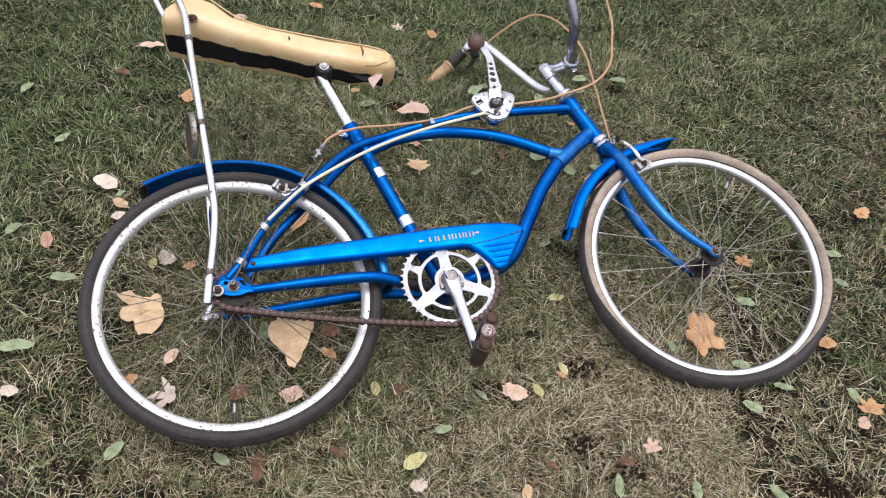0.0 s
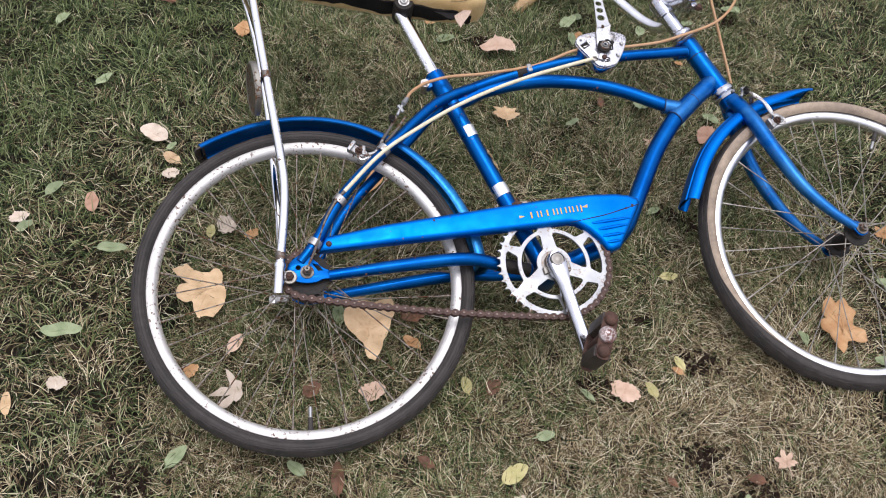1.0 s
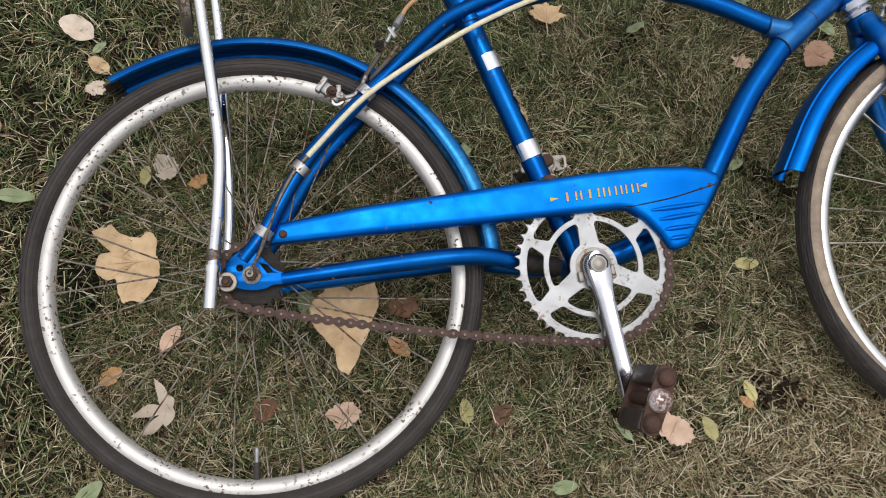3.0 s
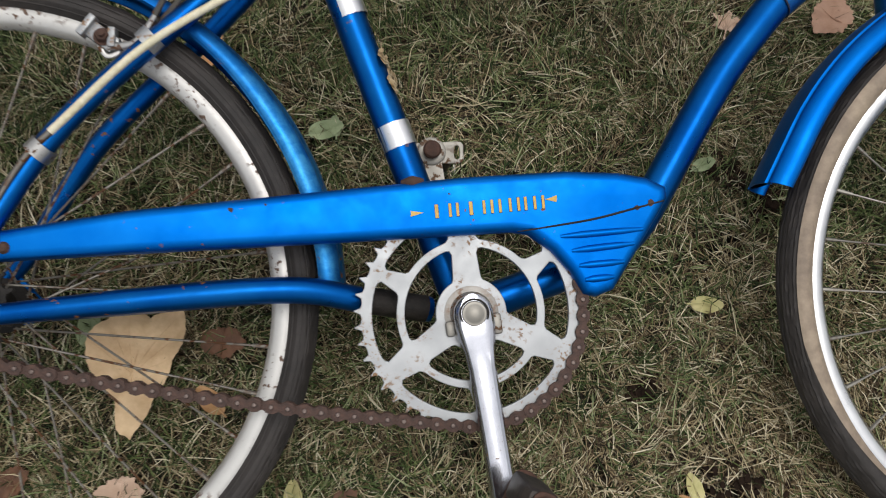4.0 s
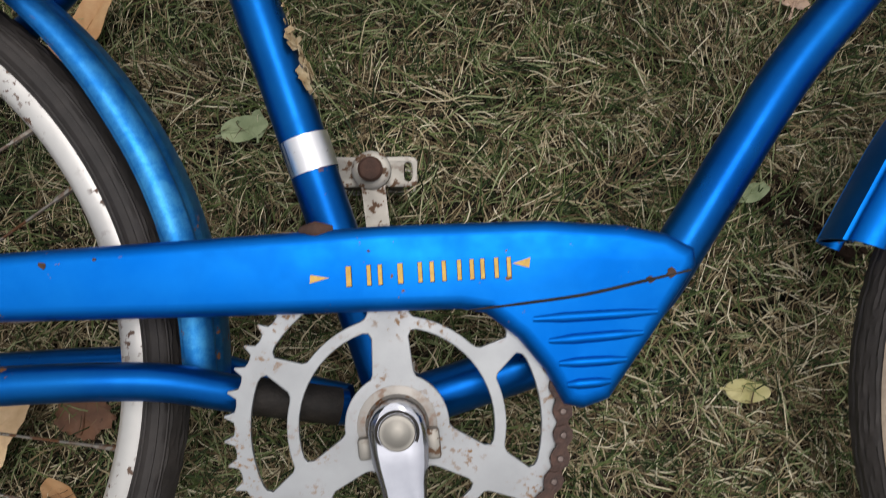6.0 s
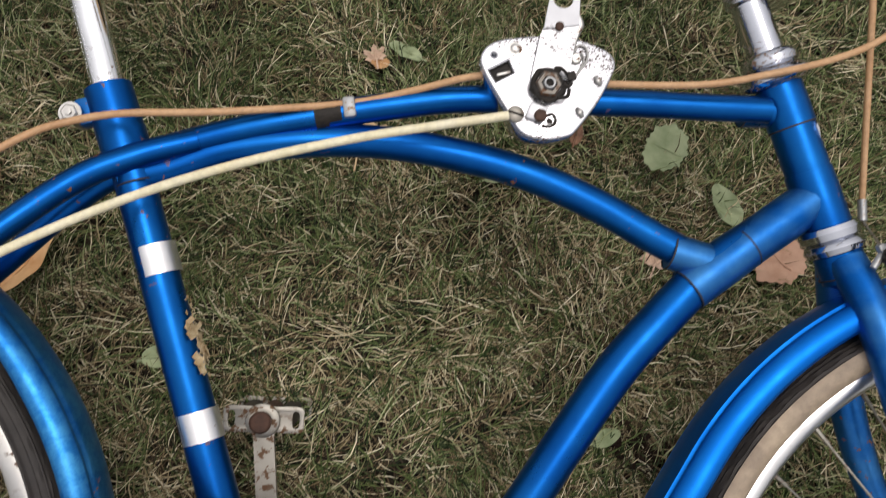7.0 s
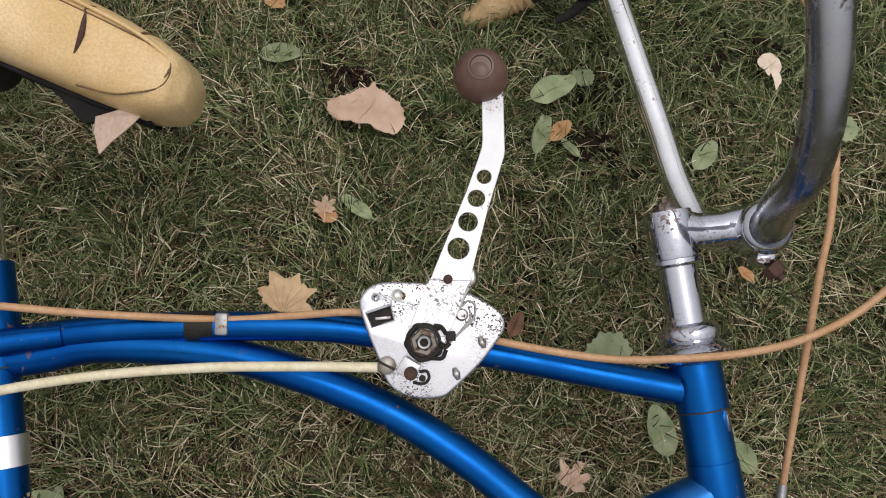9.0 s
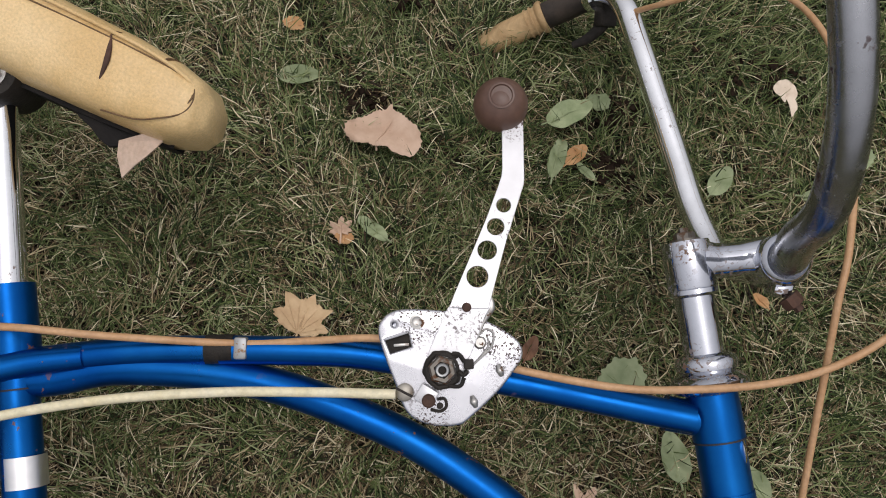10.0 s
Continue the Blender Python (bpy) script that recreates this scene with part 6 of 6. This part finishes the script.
# caliper brakes
def make_caliper(name, label, pad, pivot, lift, spin, arch):
    """A side-pull caliper: a shoe with its nut, flat bent arms, a pivot bolt and a cable anchor."""
    cb = group(name, bike, label)
    p, h, top = Vector(pad), Vector(pivot), Vector(lift)
    turn = Euler((0, 0, spin)).to_matrix()
    bm = bmesh.new()
    add_box(bm, p, (0.030, 0.014, 0.009), turn, 0.002)
    add_box(bm, p + turn @ Vector((-0.012, 0, 0.003)), (0.006, 0.019, 0.012), turn, 0.001)
    add_box(bm, p + turn @ Vector((0.009, 0.004, 0.003)), (0.006, 0.016, 0.010), turn @ Euler((0, 0, 0.6)).to_matrix(), 0.001)
    shoe = part("brake_shoe", bm, ALLOY, cb, "bright brake shoe")
    bm = bmesh.new()
    add_box(bm, p - Vector((0, 0, 0.008)), (0.025, 0.008, 0.008), turn, 0.001)
    part("brake_block", bm, PEDAL_RUBBER, shoe)
    part("shoe_nut", bolt(bmesh.new(), p + turn @ Vector((0.003, 0, 0.004)), (0.1, 0.1, 1), 0.0056, 0.006, 0.0072), RUST, shoe, "rusty shoe nut")
    bm = bmesh.new()
    add_tube(bm, [p + turn @ Vector((0.010, -0.004, 0.003))] + [Vector(q) for q in arch] + [h], [0.0036, 0.0028, 0.0024, 0.0024], 10, 6, 0.55)
    add_tube(bm, [p + turn @ Vector((0.004, -0.007, 0.002)), p + turn @ Vector((0.014, -0.010, 0.002)), p + turn @ Vector((0.019, -0.002, 0.002)), p + turn @ Vector((0.013, 0.004, 0.003))], 0.0022, 8, 6, 0.7)
    part("arm", bm, STEEL, cb)
    bm = bmesh.new()
    add_tube(bm, [h, h.lerp(top, 0.5) + Vector((0.001, -0.001, 0.003)), top], [0.0030, 0.0024, 0.0024], 8, 6, 0.6)
    part("cable_arm", bm, WORN_STEEL, cb)
    bm = bmesh.new()
    knot = h.lerp(top, 0.62) + Vector((-0.001, 0.001, 0.002))
    add_box(bm, knot, (0.011, 0.007, 0.007), Euler((0.1, 0.2, 0.95)).to_matrix(), 0.001)
    bolt(bm, knot + Vector((-0.002, 0.002, 0.002)), (-0.3, 0.3, 0.9), 0.0040, 0.005, 0.0055)
    part("pinch_bolt", bm, DARK_STEEL, cb, "dark pinch bolt")
    bm = bmesh.new()
    add_tube(bm, [h + Vector((0.005, -0.004, -0.003)), h.lerp(top, 0.5) + Vector((0.009, -0.008, 0.0)), top + Vector((0.008, -0.011, -0.005))], [0.003, 0.0024, 0.0022], 8, 6, 0.6)
    add_tube(bm, [(p.x, p.y, -p.z), p.lerp(h, 0.5) - Vector((0, 0, 0.045)), h - Vector((0, 0, 0.008))], [0.0045, 0.005, 0.005], 10, 6, 0.55)
    part("second_arm", bm, WORN_STEEL, cb)
    bm = bmesh.new()
    add_box(bm, top, (0.0050, 0.0140, 0.0050), Euler((0.1, 0.2, 0.60)).to_matrix(), 0.0010)
    add_tube(bm, [top + Vector((-0.006, -0.011, -0.001)), top + Vector((0.003, 0.006, 0.0))], 0.0026, 10, 4)
    part("cable_anchor", bm, ALLOY, cb)


make_caliper("rear_caliper", "rusty steel rear brake caliper", (-0.296, 0.214, 0.026), (-0.254, 0.232, 0.030), (-0.224, 0.273, 0.058), -0.62, [(-0.272, 0.206, 0.034), (-0.262, 0.214, 0.036)])
make_caliper("front_caliper", "silver front brake caliper", (0.443, 0.252, 0.029), (0.412, 0.304, 0.034), (0.398, 0.316, 0.030), 0.45, [(0.436, 0.268, 0.036), (0.425, 0.288, 0.039)])
bm = bmesh.new()
add_tube(bm, [(0.398, 0.322, 0.024), (0.420, 0.306, 0.030), (0.438, 0.280, 0.032), (0.444, 0.258, 0.030)], [0.0020, 0.0027, 0.0026, 0.0024], 10, 8, 0.6)
part("caliper_arch", bm, CHROME, bike, "chrome arch of the front brake")


# ---- fallen leaves and soil ----
SHAPES = {
    # outlines as (degrees, reach) round the blade's centre
    "great": ((14, 0.95), (21, 1.12), (23, 1.42), (32, 1.26), (34, 1.43), (40, 1.42), (46, 1.49), (49, 1.12), (52, 0.60), (57, 0.66), (68, 0.84), (93, 0.88), (105, 0.88), (133, 0.71), (141, 0.55), (152, 0.60), (160, 0.81), (169, 1.00), (174, 1.20), (183, 1.12), (190, 1.13), (198, 1.30), (208, 1.17), (219, 1.11), (237, 1.01), (283, 0.78), (296, 0.86), (314, 1.03), (324, 1.07), (332, 1.07), (338, 0.81), (359, 0.80)),
    "folded": ((8, 0.74), (50, 1.13), (64, 1.30), (90, 0.83), (111, 0.99), (130, 1.15), (138, 0.90), (170, 0.96), (199, 0.87), (234, 0.75), (262, 0.87), (267, 0.98), (274, 1.40), (285, 1.54), (310, 0.87), (338, 0.73)),
    "hooked": ((50, 0.62), (85, 0.81), (119, 1.03), (153, 1.08), (185, 1.09), (209, 0.90), (230, 0.62), (275, 0.87), (278, 0.38), (293, 0.89), (294, 1.55), (295, 1.98), (306, 1.55), (328, 1.01), (344, 0.62)),
    "clawed": ((23, 0.42), (67, 0.74), (97, 0.80), (108, 1.22), (125, 1.85), (129, 1.19), (133, 0.76), (153, 0.34), (171, 0.89), (192, 1.30), (204, 1.81), (213, 1.04), (227, 0.27), (233, 0.90), (238, 1.76), (261, 1.30), (277, 0.74), (291, 0.96), (321, 0.71)),
    "notched": ((14, 1.14), (39, 0.99), (55, 0.81), (75, 0.76), (100, 0.72), (105, 0.91), (120, 0.73), (150, 0.77), (175, 0.87), (194, 1.14), (213, 1.11), (236, 0.84), (252, 0.55), (314, 0.48), (334, 0.89), (349, 1.12)),
    "spread": ((0, 1.05), (22, 0.54), (48, 0.82), (53, 1.26), (76, 1.25), (85, 1.63), (107, 1.20), (109, 1.71), (125, 1.48), (144, 1.15), (156, 0.82), (176, 1.05), (199, 1.06), (220, 0.85), (247, 1.03), (266, 1.62), (284, 0.83), (309, 0.87), (328, 1.29)),
}


def leaf_mesh(kind, size, seed, material):
    """A thin curled blade with an outline of its kind, built from rings round its centre."""
    g = random.Random(seed)
    n = 96
    curl, cup, phase = g.uniform(-0.2, 0.45), g.uniform(-0.2, 0.40), g.uniform(0, 6.28)
    if kind in SHAPES:
        rows = SHAPES[kind]
        at, far = [q[0] for q in rows], [q[1] for q in rows]
        def edge(a):
            d = math.degrees(a) % 360
            return float(np.interp(d, at, far, period=360)) * (1 + (0.030 if kind == "notched" else 0.012) * math.sin(37 * a + 2 * math.sin(5 * a)))
        curl, cup = (0.40, 0.10) if kind == "folded" else (0.10, 0.12)
    elif kind in ("maple", "star"):
        half_edge = ((-90, 0.30), (-60, 0.40), (-36, 0.50), (-14, 0.60), (-4, 0.92), (8, 0.70), (16, 0.62), (26, 0.66), (36, 0.84), (42, 1.04), (50, 0.80), (60, 0.66), (70, 0.66), (80, 0.80), (90, 1.02)) if kind == "star" else ((-90, 0.24), (-66, 0.34), (-48, 0.44), (-32, 0.56), (-22, 0.60), (-13, 0.80), (-6, 0.66), (2, 0.64), (9, 0.54), (15, 0.48), (22, 0.62), (27, 0.80), (32, 0.78), (39, 1.0), (46, 0.82), (52, 0.80), (57, 0.60), (64, 0.50), (70, 0.62), (76, 0.82), (82, 0.80), (90, 1.02))
        jag = [g.uniform(0.86, 1.10) for _ in range(24)]
        def edge(a):
            d = (math.degrees(a) + 90) % 360 - 90
            q = d if d <= 90 else 180 - d
            for (a0, r0), (a1, r1) in zip(half_edge, half_edge[1:]):
                if a0 <= q <= a1:
                    r = (r0 + (r1 - r0) * (q - a0) / (a1 - a0)) * jag[int((d + 90) / 15) % 24]
                    return r
            return 0.3
    elif kind == "ragged":
        def edge(a):
            return 0.92 * (1 - 0.28 * abs(math.sin(a))) * (1 + 0.25 * noise.noise((1.8 * math.cos(a), 1.8 * math.sin(a), seed))) * (1 + 0.05 * math.sin(17 * a))
    else:
        slim = 0.62 if kind == "oval" else 0.42
        def edge(a):
            c, s = math.cos(a), math.sin(a)
            r = 1.0 / math.sqrt((s / 1.0) ** 2 + (c / slim) ** 2)
            return r * (1 + 0.26 * max(0, s) ** 14 + 0.04 * noise.noise((2 * c, 2 * s, seed)))
    bm = bmesh.new()
    half = size / 2
    ripple = [g.uniform(-1, 1) for _ in range(6)]
    fold = g.uniform(0.05, 0.55) if kind in ("oval", "slim") else 0.0
    def lift(x, y):
        q = curl * 0.35 * (x / half) ** 2 + cup * 0.30 * (y / half) ** 2
        q += 0.12 * ripple[0] * math.sin(3.1 * x / half + phase) + 0.10 * ripple[1] * math.sin(4.3 * y / half + phase) + 0.06 * ripple[2] * math.sin(9 * x / half + 7 * y / half)
        q += fold * abs(x / half)
        return half * q - half * 0.035 * math.exp(-(x / half * 9) ** 2)
    layers = []
    for drop in (0.0, -0.0006):
        mid = bm.verts.new((0, 0, lift(0, 0) + drop))
        rings = []
        for f in (0.3, 0.55, 0.78, 1.0):
            ring = []
            for k in range(n):
                a = math.tau * k / n
                r = edge(a) * half
                r = half * 0.26 * f + (r - half * 0.26) * f if r > half * 0.26 else r * f
                x, y = r * math.cos(a), r * math.sin(a)
                ring.append(bm.verts.new((x, y, lift(x, y) + drop)))
            rings.append(ring)
        for k in range(n):
            j = (k + 1) % n
            bm.faces.new((mid, rings[0][k], rings[0][j]))
            for a, b in zip(rings, rings[1:]):
                bm.faces.new((a[k], b[k], b[j], a[j]))
        layers.append(rings[-1])
    for k in range(n):
        j = (k + 1) % n
        bm.faces.new((layers[0][k], layers[1][k], layers[1][j], layers[0][j]))
    me = mesh_of("leaf", bm, material, 80)
    low = min(v.co.z for v in me.vertices)
    me.transform(Matrix.Translation((0, 0, -low)))
    bm = bmesh.new()
    z0 = lift(0, 0) - low + 0.0008
    tail = -half * (1.30 if kind in ("oval", "slim") else 0.95 if kind in ("maple", "star") else 0.55)
    top = 0.75 * half
    pts = [(0.10 * half * ripple[3], tail, max(0.001, z0 - 0.3 * half * 0.2)), (0, -0.35 * half, lift(0, -0.35 * half) - low + 0.0006), (0, 0, z0), (0, top * 0.6, lift(0, top * 0.6) - low + 0.0004)]
    add_tube(bm, pts, [0.0010, 0.0009, 0.0007, 0.0003], 6, 4)
    if kind in ("maple", "star", "folded", "great", "spread"):
        # side veins run from the foot of the blade towards the lobes
        for a in (8, 40, 66, 114, 140, 172):
            a = radians(a + g.uniform(-5, 5))
            reach = edge(a) * half * 0.86
            root = -0.30 * half
            row = [(f * reach * math.cos(a), root + f * (reach * math.sin(a) - root)) for f in (0.0, 0.35, 0.7, 1.0)]
            add_tube(bm, [(x, y, lift(x, y) - low + 0.0003) for x, y in row], [0.0005, 0.0004, 0.0003, 0.0001], 5, 3)
    return me, mesh_of("stalk", bm, material)


SHADES = {"russet": "brownish red", "tan": "tan", "orange": "orange", "brown": "dark brown", "yellow": "yellow-green", "green": "pale green", "pale": "bleached pale", "pink": "pinkish tan"}
KINDS = {"maple": "lobed maple leaf", "star": "sharply pointed maple leaf", "oval": "oval leaf", "slim": "narrow leaf", "ragged": "torn broad leaf", "folded": "folded pointed leaf", "clawed": "shrivelled leaf with claw-like lobes", "great": "large broad maple leaf", "spread": "spreading maple leaf", "notched": "broad bitten leaf", "hooked": "shrivelled hook-shaped leaf"}


def leaf(index, x, y, kind, size, turn, shade, tip=(0, 0)):
    height = 0.005 if kind in ("clawed", "hooked") or size > 0.064 else 0.001 if size > 0.055 else -0.007
    size *= 0.80 if shade in ("green", "yellow") else 1.0
    me, stalk = leaf_mesh(kind, size, index, LEAVES[shade])
    how = "large" if size > 0.075 else "small" if size < 0.034 else ""
    words = " ".join(w for w in (how, SHADES[shade], "fallen", KINDS[kind], "lying on the grass") if w)
    ob = tagged(new("leaf", me), words, "leaf", "fallen leaves")
    ob.location, ob.rotation_euler = (x, y, height), (radians(tip[0]), radians(tip[1]), radians(turn))
    st = new("stalk", stalk)
    st.parent = ob


BIG = [
    (-0.366, 1.055, "great", 0.0912, 105, "tan"), (-0.079, 1.027, "folded", 0.0926, 0, "tan"), (0.712, 1.124, "spread", 0.070, -6, "orange"),
    (-0.267, 0.881, "clawed", 0.0449, 0, "pale"), (-0.153, 0.902, "ragged", 0.036, 40, "brown"), (-0.058, 0.912, "ragged", 0.046, 15, "pink"),
    (0.118, 1.534, "star", 0.066, 8, "tan"), (0.088, 1.736, "notched", 0.068, -3, "pink"), (0.099, 1.633, "maple", 0.030, 30, "pink"),
    (0.127, 1.648, "slim", 0.040, 80, "green"), (-0.026, 1.757, "oval", 0.046, -60, "green"), (0.236, 1.844, "oval", 0.056, -35, "green"),
    (0.257, 1.878, "ragged", 0.036, 30, "green"), (0.262, 1.811, "oval", 0.026, -20, "orange"), (0.248, 1.797, "slim", 0.050, 10, "green"),
    (0.399, 1.853, "oval", 0.042, -10, "green"), (0.422, 1.972, "hooked", 0.0292, 0, "pale"), (0.393, 1.621, "ragged", 0.074, 80, "green"),
    (0.464, 1.586, "oval", 0.050, 40, "green"), (0.534, 1.600, "oval", 0.040, 60, "green"), (0.411, 1.513, "maple", 0.040, 0, "pink"),
    (0.404, 1.342, "oval", 0.030, -50, "green"), (0.023, 1.292, "oval", 0.040, -60, "green"), (-0.116, 1.330, "slim", 0.070, -14, "orange"),
    (0.250, 1.548, "slim", 0.036, -50, "green"), (0.520, 1.545, "ragged", 0.060, 60, "russet"),
    (0.423, 1.196, "oval", 0.034, -80, "yellow"), (0.088, 0.940, "oval", 0.034, 20, "yellow"), (0.130, 0.944, "ragged", 0.034, 70, "brown"),
    (0.341, 0.962, "ragged", 0.054, -20, "pink"), (0.385, 0.968, "oval", 0.034, 30, "yellow"), (0.434, 1.024, "oval", 0.030, 30, "yellow"),
    (0.170, 0.802, "oval", 0.052, -50, "yellow"), (-0.385, 1.184, "oval", 0.032, 10, "yellow"), (-0.361, 1.200, "ragged", 0.046, 130, "pale"),
    (-0.545, 1.394, "oval", 0.054, 70, "pale"), (-0.543, 1.122, "slim", 0.056, -85, "green"), (-0.693, 1.529, "oval", 0.042, -30, "green"),
    (-0.687, 1.240, "oval", 0.042, -30, "green"), (-0.566, 0.950, "slim", 0.070, -80, "green"), (-0.332, 0.770, "oval", 0.046, -30, "green"),
    (-0.088, 0.764, "slim", 0.046, 10, "brown"), (-0.013, 1.061, "ragged", 0.044, 10, "brown"), (-0.134, 1.045, "oval", 0.044, 15, "green"),
    (-0.006, 1.006, "oval", 0.030, 60, "orange"), (-0.290, 0.969, "oval", 0.032, -20, "pink"), (-0.349, 0.912, "ragged", 0.034, 50, "orange"),
    (0.587, 0.871, "maple", 0.046, 20, "pink"), (0.787, 0.977, "oval", 0.042, 60, "green"), (0.856, 1.031, "slim", 0.040, 80, "green"),
    (0.966, 1.145, "ragged", 0.042, 20, "orange"), (1.037, 1.311, "oval", 0.034, 60, "green"), (1.041, 1.396, "oval", 0.044, 80, "green"),
    (1.005, 0.991, "maple", 0.060, -20, "orange"), (0.781, 1.070, "oval", 0.040, 80, "green"), (0.819, 1.233, "oval", 0.044, 80, "green"),
    (0.833, 1.344, "maple", 0.050, -20, "orange"), (0.647, 1.099, "oval", 0.030, 20, "green"), (0.521, 0.789, "slim", 0.048, 0, "green"),
    (0.656, 0.797, "oval", 0.036, 0, "green"), (0.802, 0.801, "slim", 0.052, 40, "green"), (0.363, 0.763, "oval", 0.028, -10, "tan"),
    (0.181, 0.760, "ragged", 0.036, 20, "pale"), (0.039, 0.806, "oval", 0.026, 60, "brown"), (0.215, 0.871, "oval", 0.034, -70, "green"),
    (-0.599, 1.899, "slim", 0.056, -80, "pink"), (-0.454, 1.721, "ragged", 0.052, 80, "orange"), (-0.635, 1.787, "oval", 0.034, 80, "brown"),
    (-0.834, 1.692, "oval", 0.044, -20, "green"), (0.017, 2.101, "maple", 0.044, 60, "pale"), (0.111, 2.085, "oval", 0.034, 40, "orange"),
    (-0.409, 2.080, "ragged", 0.040, 10, "pink"), (-0.218, 2.173, "oval", 0.036, 70, "orange"), 
    (1.141, 1.533, "ragged", 0.050, 50, "orange"), (-0.063, 1.810, "ragged", 0.026, 0, "orange"), (0.033, 1.298, "oval", 0.026, 20, "green"),
    (0.506, 1.941, "ragged", 0.056, 20, "green"), (0.495, 1.886, "slim", 0.054, -64, "green"), (0.610, 1.958, "oval", 0.044, 82, "green"), (0.624, 1.962, "oval", 0.026, 10, "green"),
    (0.479, 1.758, "oval", 0.016, 70, "orange"), (0.309, 1.614, "oval", 0.022, 0, "brown"),
    (-0.722, 1.170, "ragged", 0.040, 30, "pale"), (-0.706, 1.150, "oval", 0.034, -40, "green"), (-0.609, 1.218, "oval", 0.040, 25, "russet"),
    (-0.314, 1.189, "ragged", 0.030, 40, "orange"), (-0.151, 0.774, "oval", 0.036, 60, "green"), (0.538, 0.838, "oval", 0.026, 80, "brown"),
    (-0.544, 0.866, "ragged", 0.034, 10, "pale"), (-0.606, 0.822, "slim", 0.036, 20, "tan"), (-0.499, 1.342, "oval", 0.036, 60, "tan"),
    (-0.492, 1.306, "ragged", 0.036, 20, "pale"), (-0.510, 1.372, "oval", 0.026, -30, "green"), (0.985, 1.022, "oval", 0.040, 20, "green"),
    (0.990, 0.965, "ragged", 0.034, 60, "pink"), (0.106, 1.628, "ragged", 0.020, 10, "orange"), (0.280, 1.800, "slim", 0.028, 70, "green"),
    (0.430, 1.010, "oval", 0.018, 60, "orange"), (0.407, 0.819, "oval", 0.020, 60, "brown"), (0.282, 0.948, "slim", 0.030, 50, "green"),
]
for i, row in enumerate(BIG):
    leaf(i + 1, *row)


def soil_clods():
    """Crumbs of dark earth thrown up through the turf; one cluster stands for a shadow patch."""
    g = random.Random(11)
    bm = bmesh.new()
    for cx, cy, spread in BARE_OR_SHADED:
        for _ in range(70):
            r = g.uniform(0.0014, 0.0052)
            m = Matrix.Translation((cx + g.gauss(0, spread), cy + g.gauss(0, spread * 0.7), SOIL_Z + 0.008 + g.uniform(0, 0.011)))
            made = bmesh.ops.create_icosphere(bm, subdivisions=1, radius=r, matrix=m @ Matrix.Diagonal((1, g.uniform(0.7, 1.3), g.uniform(0.4, 0.8), 1)))
            for v in made["verts"]:
                v.co += 0.42 * r * noise.noise_vector(v.co * 160)
    return tagged(new("soil_clods", mesh_of("soil_clods", bm, CLOD)), "dark crumbly earth clods in the turf, one cluster standing for a shadow patch", "soil", kind="stuff")


soil_clods()
